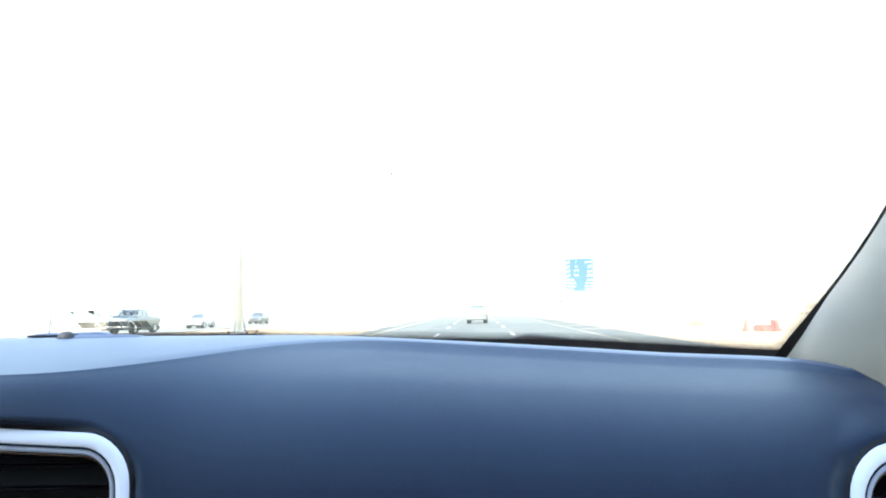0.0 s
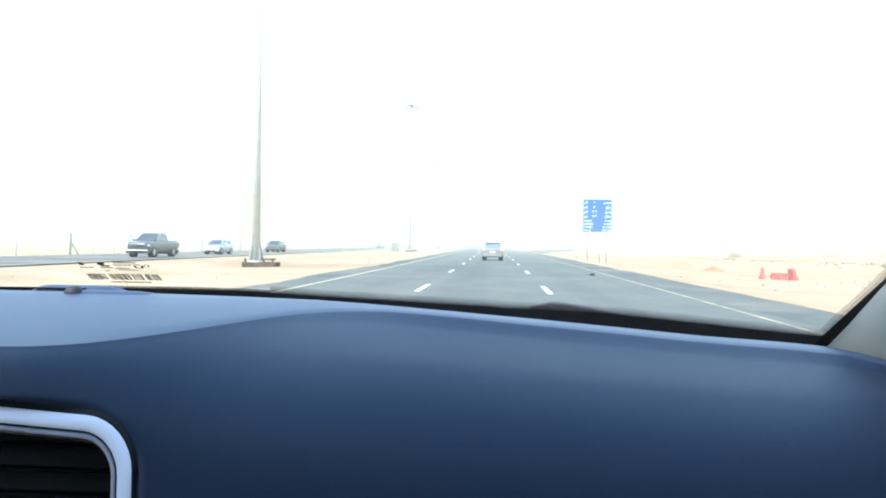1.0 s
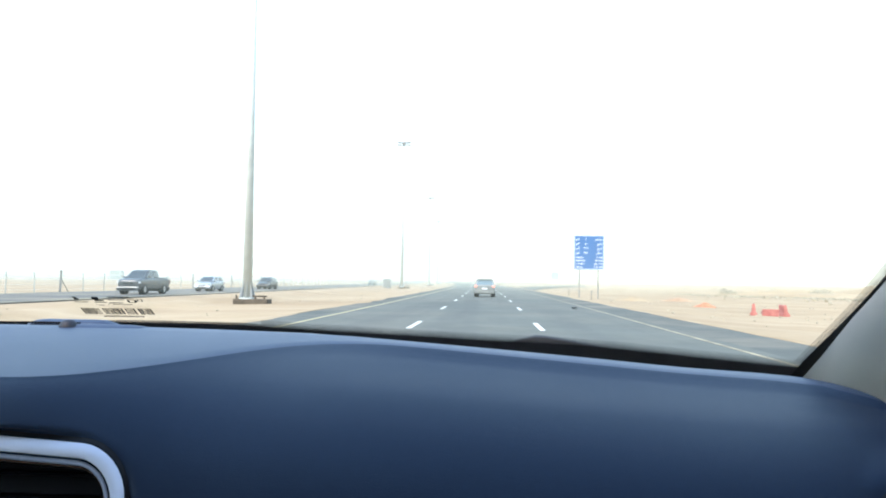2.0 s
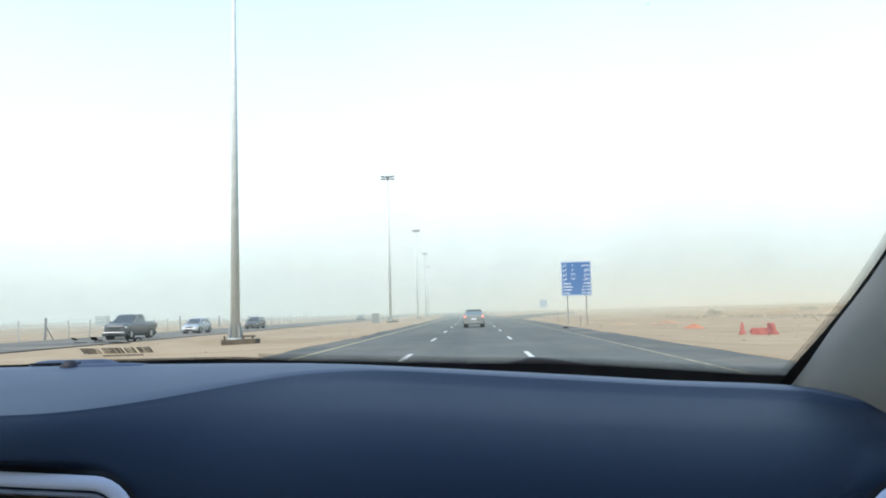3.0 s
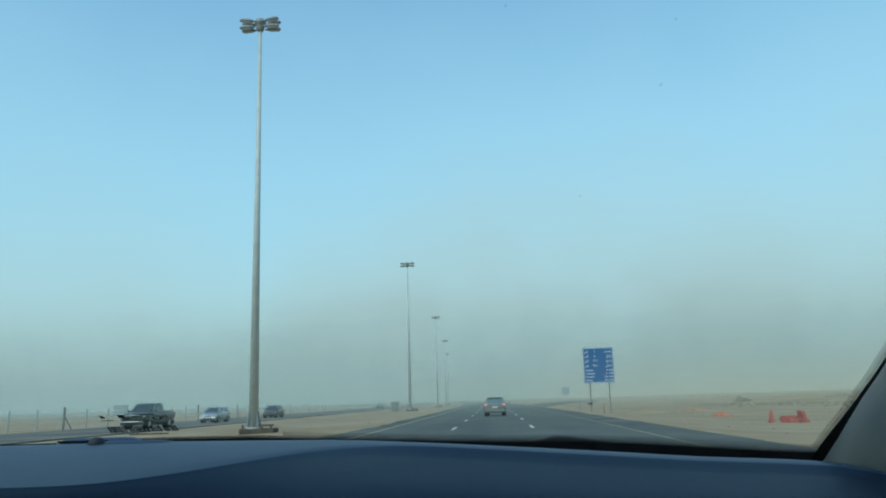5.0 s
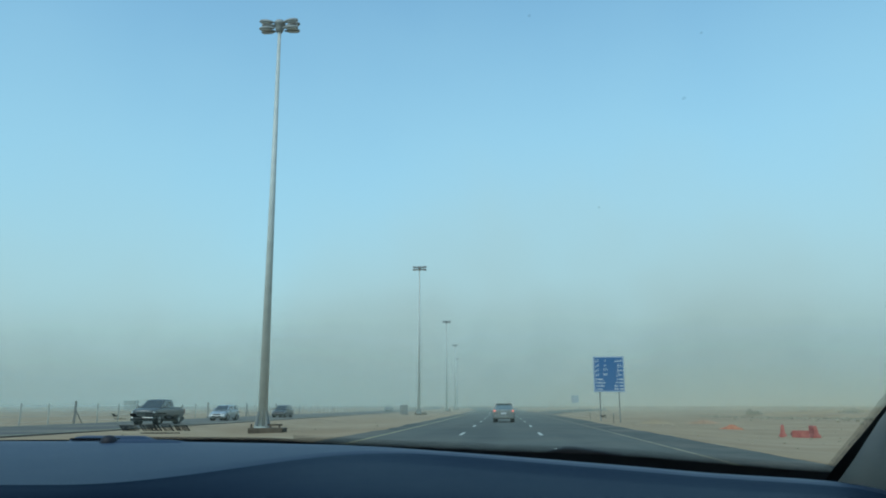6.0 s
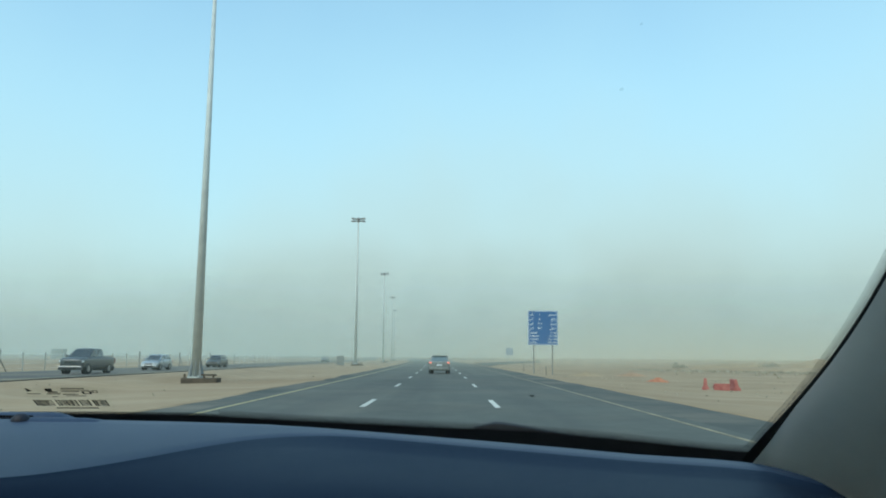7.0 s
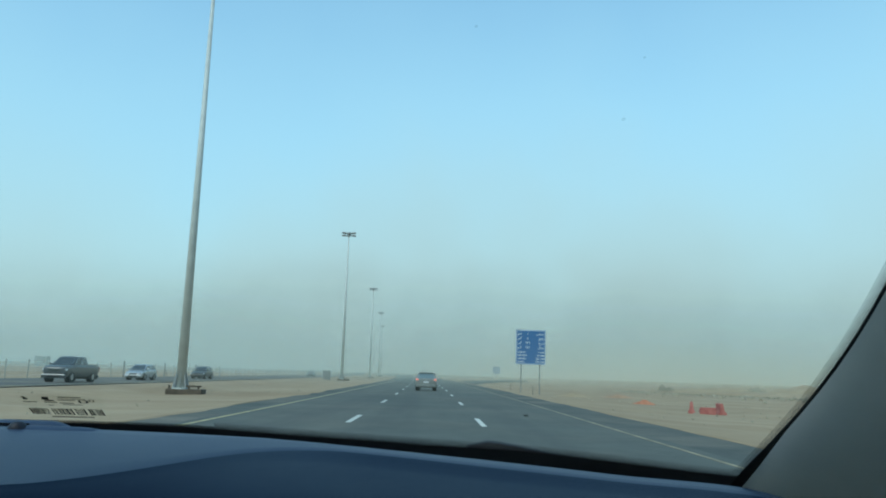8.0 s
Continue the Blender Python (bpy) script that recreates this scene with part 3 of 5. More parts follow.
def vehicle(name, paint, body, cabin, wheels, at, turn, label, group="", bed=None, tail=None, head_lit=False, tail_lit=False, width=1.76, glass=None, skirt=0.27):
    """body: sections (y, half width, bottom, top, shoulder). cabin: (y back low, y front low, half low, z low, y back high, y front high, half high, z high)."""
    v = empty(name, at, turn)
    glass = glass or PANE
    shell = part("body", loft([ring(*s) for s in body]), paint, v, smooth=True)
    rounding = shell.modifiers.new("rounding", "SUBSURF")
    rounding.levels = rounding.render_levels = 2
    y0, y1, hl, zl, y2, y3, hh, zh = cabin
    low = [Vector(p) for p in ((-hl, y0, zl), (hl, y0, zl), (hl, y1, zl), (-hl, y1, zl))]
    up = [Vector(p) for p in ((-hh, y2, zh), (hh, y2, zh), (hh, y3, zh), (-hh, y3, zh))]
    bm = bmesh.new()
    a = [bm.verts.new(p) for p in low]
    b = [bm.verts.new(p) for p in up]
    mid_top = [bm.verts.new(((p - sum(up, Vector()) / 4) * 0.8 + sum(up, Vector()) / 4) + Vector((0, 0, 0.045))) for p in up]
    for i in range(4):
        j = (i + 1) % 4
        bm.faces.new((a[i], a[j], b[j], b[i]))
        bm.faces.new((b[i], b[j], mid_top[j], mid_top[i]))
    bm.faces.new(mid_top)
    bmesh.ops.recalc_face_normals(bm, faces=bm.faces)
    bmesh.ops.bevel(bm, geom=bm.edges[:], offset=0.045, segments=3, affect="EDGES")
    part("roof", bm, paint, v, smooth=False)
    part("rear_window", pane((low[0], low[1], up[1], up[0]), 0.13, Vector((0, -1, 0.3))), glass, v)
    part("front_window", pane((low[2], low[3], up[3], up[2]), 0.13, Vector((0, 1, 0.3))), PANE, v)
    for s, (i, j) in ((1, (1, 2)), (-1, (0, 3))):
        m_low, m_up = (low[i] + low[j]) / 2, (up[i] + up[j]) / 2
        part("side_window", pane((low[i], m_low, m_up, up[i]), 0.10, Vector((s, 0, 0.2))), PANE, v)
        part("side_window", pane((m_low, low[j], up[j], m_up), 0.10, Vector((s, 0, 0.2))), PANE, v)
    r, wy0, wy1, track = wheels
    for x in (-track, track):
        for y in (wy0, wy1):
            bm = bmesh.new()
            tube(bm, (x * 0.72, y, r + 0.02), (x * 1.155, y, r + 0.02), r * 1.16, r * 1.16, 24)
            part("wheel_arch", bm, BLACK, v)
            wheel(v, x * 1.06, y, r, 0.24)
    back, front = body[0], body[-1]
    hw = width / 2
    yb, yf = body[0][0], body[-1][0]
    zt, zf = body[1][4], body[-2][4]
    # lamps, bumpers, plate, mirrors
    for s in (-1, 1):
        tl = tail or (0.24, 0.14, zt - 0.13)
        part("tail_lamp", box(bmesh.new(), (tl[0], 0.16, tl[1]), (s * (hw - tl[0] / 2 - 0.02), body[1][0] - 0.06, tl[2]), bevel=0.03), TAIL if tail_lit else TAIL_OFF, v, "lit red tail lamp" if tail_lit else "red tail lamp")
        head = part("headlamp", box(bmesh.new(), (0.36, 0.26, 0.15), (s * (hw - 0.22), body[-2][0] + 0.03, zf - 0.17), bevel=0.04), HEAD_OFF, v, "clear headlamp")
        if head_lit:
            bm = bmesh.new()
            tube(bm, (s * (hw - 0.25), body[-2][0] + 0.10, zf - 0.17), (s * (hw - 0.25), body[-2][0] + 0.172, zf - 0.17), 0.062, 0.062, 12)
            part("bulb", bm, HEAD, head, "lit headlamp bulb")
        if head_lit:
            bm = bmesh.new()
            tube(bm, (s * (hw - 0.30), yf - 0.08, 0.42), (s * (hw - 0.30), yf + 0.03, 0.42), 0.065, 0.065, 12)
            part("fog_lamp", bm, HEAD, v)
        mx = hl + 0.14
        mirror = part("mirror", box(bmesh.new(), (0.20, 0.11, 0.14), (s * (mx + 0.04), y1 - 0.42, zl + 0.09), bevel=0.035), paint, v)
        part("mirror_glass", box(bmesh.new(), (0.15, 0.01, 0.10), (s * (mx + 0.04), y1 - 0.479, zl + 0.09)), CHROME, mirror)
    part("rear_bumper", box(bmesh.new(), (width * 0.96, 0.16, 0.24), (0, yb + 0.03, 0.44), bevel=0.05), paint, v)
    part("front_bumper", box(bmesh.new(), (width * 0.95, 0.16, 0.24), (0, yf - 0.03, 0.42), bevel=0.05), paint, v)
    part("bumper_skirt", box(bmesh.new(), (width * 0.88, 0.20, 0.16), (0, yb + 0.11, skirt), bevel=0.03), BLACK, v)
    part("grille", box(bmesh.new(), (width * 0.44, 0.16, 0.17), (0, (body[-2][0] + yf) / 2 + 0.10, zf - 0.21), bevel=0.02), BLACK, v)
    part("air_intake", box(bmesh.new(), (width * 0.52, 0.06, 0.13), (0, yf + 0.035, 0.40), bevel=0.02), BLACK, v)
    part("plate", box(bmesh.new(), (0.46, 0.02, 0.14), (0, yb - 0.06, zt - 0.26 if bed is None else 0.62), bevel=0.005, segments=1), PLATE, v, "pale number plate")
    bm = bmesh.new()
    tube(bm, (hw - 0.42, yb - 0.02, 0.26), (hw - 0.42, yb + 0.25, 0.26), 0.04, 0.04, 10)
    part("exhaust", bm, CHROME, v)
    if bed:
        b0, b1, bz = bed
        part("load_bed", box(bmesh.new(), (width * 0.82, b1 - b0, 0.02), (0, (b0 + b1) / 2, bz + 0.012)), BLACK, v, "black load bed liner")
    return tagged(v, label, "car", group)


SEDAN = [(-2.32, 0.78, 0.34, 0.86, 0.78), (-2.22, 0.86, 0.24, 1.04, 0.93), (-1.55, 0.89, 0.20, 1.07, 0.95), (0.0, 0.89, 0.18, 0.98, 0.93), (1.05, 0.88, 0.18, 0.98, 0.90), (1.95, 0.86, 0.20, 0.82, 0.76), (2.30, 0.72, 0.30, 0.66, 0.60)]
SEDAN_CABIN = (-1.78, 1.20, 0.80, 0.99, -1.05, 0.28, 0.61, 1.44)
CROSSOVER = [(-2.24, 0.80, 0.48, 0.98, 0.90), (-2.16, 0.89, 0.36, 1.08, 1.00), (-1.50, 0.91, 0.34, 1.10, 1.00), (0.0, 0.91, 0.32, 1.04, 0.97), (1.05, 0.90, 0.32, 1.04, 0.95), (1.95, 0.88, 0.34, 0.92, 0.86), (2.28, 0.74, 0.42, 0.76, 0.70)]
CROSSOVER_CABIN = (-2.06, 1.15, 0.85, 1.03, -1.72, 0.30, 0.70, 1.53)
crossover = vehicle("crossover_car", SILVER_PAINT, CROSSOVER, CROSSOVER_CABIN, (0.35, -1.36, 1.36, 0.76), (-0.72, 70.0, 0.006), 0,
                    "silver-beige crossover car with lit tail lamps on the road ahead", glass=REAR_PANE, tail_lit=True, tail=(0.22, 0.15, 0.95), width=1.82, skirt=0.36)
part("boot_lid", box(bmesh.new(), (1.20, 0.03, 0.24), (0, -2.215, 0.86), bevel=0.012), SILVER_PAINT, crossover)
part("roof_spoiler", box(bmesh.new(), (1.24, 0.22, 0.05), (0, -1.76, 1.55), bevel=0.02), SILVER_PAINT, crossover)

TRUCK = [(-2.95, 0.94, 0.52, 1.20, 1.14), (-2.88, 0.97, 0.44, 1.30, 1.22), (-1.2, 0.97, 0.42, 1.30, 1.22), (0.6, 0.97, 0.40, 1.32, 1.22), (1.25, 0.96, 0.40, 1.32, 1.20), (2.55, 0.95, 0.42, 1.24, 1.12), (2.80, 0.88, 0.48, 1.10, 1.04)]
TRUCK_CABIN = (-1.05, 1.60, 0.88, 1.28, -0.90, 0.62, 0.70, 1.92)
pickup = vehicle("pickup_truck", GREY_PAINT, TRUCK, TRUCK_CABIN, (0.40, -1.85, 1.80, 0.82), (-28.6, 62.0, -0.046), 180,
                 "dark grey double-cab pickup truck coming the other way", "oncoming cars", bed=(-2.78, -1.15, 1.305), tail=(0.14, 0.42, 1.02), width=1.94)
part("chrome_bumper", box(bmesh.new(), (1.74, 0.12, 0.08), (0, 2.84, 0.56), bevel=0.03), RIM, pickup, "bright metal bumper")
for s in (-1, 1):
    part("bed_rail", box(bmesh.new(), (0.07, 1.75, 0.05), (s * 0.86, -2.0, 1.325), bevel=0.015), GREY_PAINT, pickup)
part("tailgate", box(bmesh.new(), (1.5, 0.05, 0.42), (0, -2.93, 1.05), bevel=0.02), GREY_PAINT, pickup)

HATCH = [(-2.10, 0.76, 0.36, 0.98, 0.90), (-2.02, 0.84, 0.24, 1.08, 0.98), (-1.2, 0.88, 0.20, 1.06, 0.98), (0.0, 0.88, 0.19, 1.02, 0.95), (1.0, 0.88, 0.19, 1.02, 0.93), (1.85, 0.85, 0.22, 0.86, 0.80), (2.18, 0.72, 0.30, 0.70, 0.64)]
HATCH_CABIN = (-1.98, 1.25, 0.79, 1.02, -1.50, 0.25, 0.62, 1.50)
vehicle("hatchback_car", SILVER_BLUE, HATCH, HATCH_CABIN, (0.32, -1.28, 1.32, 0.74), (-29.4, 79.0, -0.046), 180,
        "silver hatchback car with bright headlamps coming the other way", "oncoming cars", head_lit=True)
vehicle("hatchback_car", BLACK_PAINT, HATCH, HATCH_CABIN, (0.32, -1.28, 1.32, 0.74), (-29.8, 101.0, -0.046), 180,
        "black hatchback car coming the other way", "oncoming cars")
vehicle("sedan_car", BLACK_PAINT, SEDAN, SEDAN_CABIN, (0.32, -1.38, 1.40, 0.74), (-32.1, 205.0, -0.046), 180,
        "dark saloon car with lit headlamps far off in the dust", "oncoming cars", head_lit=True)


# ---- roadside ----
FENCE_X = -39.5
fence = empty("fence", (FENCE_X, 20, -0.4))
tagged(fence, "wire fence with steel posts along the far carriageway", "fence")
bm = bmesh.new()
box(bm, (0.16, 0.16, 2.5), (0, 0, 1.0), bevel=0.01, segments=1)
thick = part("corner_post", bm, POST, fence, "thick dark post")
bm = bmesh.new()
box(bm, (0.08, 0.08, 2.2), (0, 0, 0.95))
thin = part("post", bm, POST_HAZED, fence)
thin.location = (0, 4.1, 0)
rnd = random.Random(4)
for k in range(1, 92):
    big = k % 4 == 0
    if k == 1:
        continue
    p = new("corner_post" if big else "post", (thick if big else thin).data)
    p.parent = fence
    p.location = (rnd.uniform(-0.05, 0.05) + bend(20 + 4.1 * k), 4.1 * k, 0)
    p.rotation_euler = (rnd.uniform(-0.03, 0.03), rnd.uniform(-0.03, 0.03), 0)
    if big:
        p["label"] = "thick dark post"
for k in (12, 24):
    part("brace", tube(bmesh.new(), (bend(20 + 4.1 * k), 4.1 * k + 0.05, 1.6), (bend(20 + 4.1 * k), 4.1 * k + 1.7, -0.05), 0.045, 0.045, 8), POST, fence, "diagonal steel brace")
for z in (0.5, 0.95, 1.4, 1.85):
    rows = [[(dx + bend(20 + y), y, z + dz) for dx, dz in ((-0.008, 0), (0, -0.008), (0.008, 0), (0, 0.008))] for y in span(0, 373.1, 46)]
    part("wire", loft(rows), GALV, fence)


def mound(name, at, size, mat, label, seed, category):
    rows = []
    for i in range(9):
        u = i / 8
        row = []
        for a in span(0, 2 * math.pi, 29)[:-1]:
            k = 1 + 0.22 * noise.noise((math.cos(a) * 1.6 + seed, math.sin(a) * 1.6, u * 2))
            h = (1 - u) ** 0.8 * (1 + 0.3 * noise.noise((math.cos(a) * u * 4, math.sin(a) * u * 4, seed)))
            row.append((size[0] * u * k * math.cos(a), size[1] * u * k * math.sin(a), size[2] * h - 0.12 * u))
        rows.append(row)
    bm = sheet(rows, close=True)
    bmesh.ops.remove_doubles(bm, verts=bm.verts, dist=0.001)
    bmesh.ops.recalc_face_normals(bm, faces=bm.faces)
    ob = part(name, bm, mat, smooth=True)
    ob.location = (at[0], at[1], ground_z(at[0], at[1]) - 0.02)
    return tagged(ob, label, category)


mound("sand_hill", (57.0, 121), (9.0, 5.5, 2.1), SAND, "rounded pale sand hill rising from the desert plain", 3.0, "hill")
mound("gravel_pile", (17.1, 64), (1.15, 0.9, 0.40), RED_GRAVEL, "small vivid orange-red heap of gravel on the sand", 5.0, "gravel pile")
mound("gravel_pile", (21.3, 91), (2.7, 1.9, 0.45), GRAVEL, "low spread heap of brownish gravel on the sand", 8.0, "gravel pile")
mound("sand_heap", (14.6, 82), (2.6, 2.0, 0.42), SAND, "low heap of wind-blown sand beside the road", 9.0, "sand heap")
mound("sand_heap", (33.0, 66), (3.0, 2.0, 0.55), SAND, "low heap of wind-blown sand on the plain", 12.0, "sand heap")
mound("sand_heap", (60.0, 128), (14.0, 4.0, 1.1), SAND, "long low bank of sand on the plain", 14.0, "sand heap")
mound("sand_heap", (75.0, 190), (22.0, 5.0, 1.4), SAND, "long low bank of sand on the plain", 17.0, "sand heap")


def barrier(at, turn, lean, label):
    """A moulded plastic road barrier with a wide foot and a narrow top."""
    b = empty("road_barrier", at, turn)
    prof = [(-0.30, 0.0), (-0.30, 0.16), (-0.17, 0.36), (-0.11, 0.92), (-0.08, 0.98), (0.08, 0.98), (0.11, 0.92), (0.17, 0.36), (0.30, 0.16), (0.30, 0.0)]
    bm = loft([[(x, y, p_z) for x, p_z in prof] for y in (-0.62, -0.58, 0.58, 0.62)])
    bmesh.ops.bevel(bm, geom=bm.edges[:], offset=0.012, segments=1, affect="EDGES")
    body = part("body", bm, RED_PLASTIC, b)
    for y in (-0.3, 0.3):
        part("slot", box(bmesh.new(), (0.44, 0.22, 0.09), (0, y, 0.06)), BLACK, body)
    tube_bm = bmesh.new()
    tube(tube_bm, (0, 0.2, 0.97), (0, 0.2, 1.0), 0.05, 0.05, 10)
    part("filler_cap", tube_bm, BLACK, body)
    body.rotation_euler = (0, radians(lean), 0)
    b.scale = (0.77, 0.77, 0.77)
    return tagged(b, label, "road barrier", "plastic barriers on the sand")


barrier((16.2, 49.5, ground_z(16.2, 49.5) - 0.01), -18, 0, "red plastic road barrier standing on the sand")
barrier((17.38, 49.9, ground_z(17.4, 49.9) + 0.20), 78, 90, "red plastic road barrier tipped over on its side")
barrier((18.45, 50.6, ground_z(18.45, 50.6) - 0.02), -2, -8, "red plastic road barrier leaning on the sand")


def shrub(at, size, seed, label):
    r = random.Random(seed)
    s = empty("desert_shrub", (at[0], at[1], ground_z(at[0], at[1])))
    bm = bmesh.new()
    tips = []
    for k in range(9):
        a = r.uniform(0, 6.28)
        end = Vector((math.cos(a) * size[0] * r.uniform(0.25, 0.6), math.sin(a) * size[1] * r.uniform(0.25, 0.6), size[2] * r.uniform(0.15, 0.75)))
        tube(bm, (0, 0, -0.05), end * 0.55, 0.06, 0.04, 6)
        tube(bm, end * 0.55, end, 0.04, 0.015, 5)
        tips.append(end)
    part("branches", bm, BARK, s)
    bm = bmesh.new()
    for k in range(900):
        t = r.choice(tips)
        p = t + Vector((r.gauss(0, size[0] * 0.24), r.gauss(0, size[1] * 0.24), r.gauss(0, size[2] * 0.24) - size[2] * 0.12))
        p.z = abs(p.z) * 0.85 + 0.02
        q = Euler((r.uniform(-1.5, 1.5), r.uniform(-1.5, 1.5), r.uniform(0, 6.28))).to_matrix()
        w, h = r.uniform(0.05, 0.11), r.uniform(0.10, 0.2)
        vs = [bm.verts.new(p + q @ Vector(c)) for c in ((-w, 0, 0), (0, 0.02, -h), (w, 0, 0), (0, -0.02, h))]
        bm.faces.new(vs)
    part("crown", bm, LEAF, s)
    return tagged(s, label, "shrub", "desert shrubs")


shrub((61.5, 150), (3.0, 2.6, 2.3), 1, "wide dusty grey-green desert shrub on the sand")
shrub((51, 173), (1.7, 1.4, 1.5), 2, "small dusty grey-green desert shrub on the sand")
shrub((44, 92), (0.7, 0.6, 0.45), 5, "small dry desert shrub on the sand")
shrub((80, 230), (3.4, 2.6, 2.0), 6, "wide dusty grey-green desert shrub on the sand")


def bank(p0, p1, h0, h1, seed):
    """A long low sand bank with a flat top that grows towards one end."""
    a, b = Vector(p0), Vector(p1)
    along = (b - a).normalized()
    back = Vector((-along.y, along.x)) if along.x > 0 else Vector((along.y, -along.x))
    rows, foot = [], []
    for u in span(0, 1, 60):
        h = (h0 + (h1 - h0) * u) * smooth01(0, 0.12, u) * (1 + 0.22 * noise.noise((u * 9, seed, 0)))
        shift = 2.2 * noise.noise((u * 7, seed, 4))
        row = []
        for d, k in ((0, -0.10), (1.2, 0.10), (2.6, 0.38), (4.2, 0.72), (6.5, 0.95), (10, 1.0), (22, 0.9), (34, -0.2)):
            p = a + (b - a) * u + back * (d + shift)
            row.append((p.x, p.y, ground_z(p.x, p.y) + h * k + (0.06 * noise.noise((p.x * 0.5, p.y * 0.5, seed)) if d else -0.1)))
        rows.append(row)
        foot.append(Vector(row[0]))
    ob = part("sand_bank", sheet(rows), SAND, smooth=True)
    tagged(ob, "long low pale sand bank across the desert plain", "sand bank")
    r = random.Random(31)
    bm = bmesh.new()
    for k in range(4200):
        i = min(len(foot) - 2, int(r.random() ** 0.8 * (len(foot) - 1)))
        p = foot[i].lerp(foot[i + 1], r.random()) + Vector((back.x, back.y, 0)) * r.gauss(-0.2, 0.8)
        p.z = ground_z(p.x, p.y) + abs(r.gauss(0.04, 0.11))
        q = Euler((r.uniform(-1.5, 1.5), r.uniform(-1.5, 1.5), r.uniform(0, 6.28))).to_matrix()
        w, h = r.uniform(0.04, 0.10), r.uniform(0.07, 0.16)
        bm.faces.new([bm.verts.new(p + q @ Vector(c)) for c in ((-w, 0, 0), (0, 0.02, -h), (w, 0, 0), (0, -0.02, h))])
    scrub = part("dry_scrub", bm, LEAF)
    tagged(scrub, "dull dry scrub growing along the foot of the sand bank", "scrub", kind="stuff")


bank((33, 141), (66, 82), 0.35, 1.7, 6.0)


def delineator(at):
    d = empty("marker_post", at)
    part("post", box(bmesh.new(), (0.08, 0.04, 0.95), (0, 0, 0.38), bevel=0.015), WHITE_PLASTIC, d)
    part("reflector", box(bmesh.new(), (0.05, 0.012, 0.12), (0, -0.024, 0.74)), POST, d, "small dull reflector")
    return tagged(d, "slim dusty plastic marker post beside the road", "marker post", "marker posts along the road")


first_marker = delineator((8.9, 71.0, -0.12))
for y in (92.0,):
    copy_thing(first_marker, pose(8.9, y, -0.12))


def cabinet(at, size, label):
    c = empty("utility_cabinet", at)
    w, d, h = size
    part("foot", box(bmesh.new(), (w + 0.1, d + 0.1, 0.5), (0, 0, -0.05), bevel=0.02), CONCRETE, c)
    part("case", box(bmesh.new(), (w, d, h), (0, 0, h / 2 + 0.2), bevel=0.02), CABINET_GREY, c)
    part("cap", box(bmesh.new(), (w + 0.12, d + 0.12, 0.07), (0, 0, h + 0.235), bevel=0.02), CABINET_GREY, c)
    for s in (-1, 1):
        door = part("door", box(bmesh.new(), (w / 2 - 0.05, 0.02, h - 0.14), (s * w / 4, -d / 2 - 0.012, h / 2 + 0.2), bevel=0.006), CABINET_GREY, c)
        part("handle", box(bmesh.new(), (0.03, 0.03, 0.18), (s * 0.09, -d / 2 - 0.036, h / 2 + 0.25), bevel=0.006), CHROME, door)
    return tagged(c, label, "utility cabinet")


cabinet((-19.1, 139.0, -0.25), (1.3, 0.7, 1.5), "grey steel utility cabinet on the sandy median")


def hut(at):
    h = empty("roadside_hut", at)
    part("wall", box(bmesh.new(), (5.0, 4.0, 4.2), (0, 0, 1.9), bevel=0.03), PLASTER, h)
    part("roof", box(bmesh.new(), (5.5, 4.5, 0.25), (0, 0, 4.1), bevel=0.04), PLASTER, h)
    door = part("door", box(bmesh.new(), (1.0, 0.08, 2.1), (-0.9, -2.02, 0.95), bevel=0.01), CABINET_GREY, h)
    window = part("window", box(bmesh.new(), (1.1, 0.08, 0.9), (1.1, -2.02, 1.9), bevel=0.01), PANE, h)
    return tagged(h, "small plain flat-roofed hut beyond the fence", "hut")


hut((-172, 345, ground_z(-172, 345)))

# stones and rubble lying about on the sand
rs = random.Random(31)
bm = bmesh.new()
for k in range(420):
    if k < 150:
        x, y = rs.uniform(9.5, 34), rs.uniform(14, 80)
        size = rs.uniform(0.03, 0.10)
    elif k < 340:
        x, y = rs.gauss(58, 12), rs.gauss(112, 10)
        size = rs.uniform(0.10, 0.42)
    else:
        x, y = rs.uniform(-22.5, -9.0), rs.uniform(14, 90)
        size = rs.uniform(0.03, 0.08)
    if 10.5 > x > 7.4 and abs(y - 80) < 3:
        continue
    m = Matrix.Translation((x, y, ground_z(x, y) + size * 0.15)) @ Euler((rs.uniform(0, 3), rs.uniform(0, 3), rs.uniform(0, 3))).to_matrix().to_4x4() @ Matrix.Diagonal((size * rs.uniform(0.8, 1.5), size, size * rs.uniform(0.5, 0.9), 1))
    r = bmesh.ops.create_icosphere(bm, subdivisions=1, radius=1.0, matrix=m)
    for v in r["verts"]:
        v.co += Vector((rs.uniform(-1, 1), rs.uniform(-1, 1), rs.uniform(-1, 1))) * size * 0.18
rubble = part("rubble", bm, RUBBLE)
tagged(rubble, "scattered grey stones and rubble lying on the sand", "stones", kind="stuff")


# ---- windscreen and cabin ----
RAKE = radians(35)
SEAT_SIDE, DRIVER_SIDE = 0.432, -1.24


def screen(x, s):
    """A point of the windscreen: s metres up its slope from its foot."""
    foot = 1.303 - 0.012 * smooth01(0.1, 0.45, x)
    return Vector((x, 1.30 - 0.25 * (x + 0.4) ** 2 - s * math.cos(RAKE) + 0.06 * s * s, foot + s * math.sin(RAKE) + 0.05 * s * s))


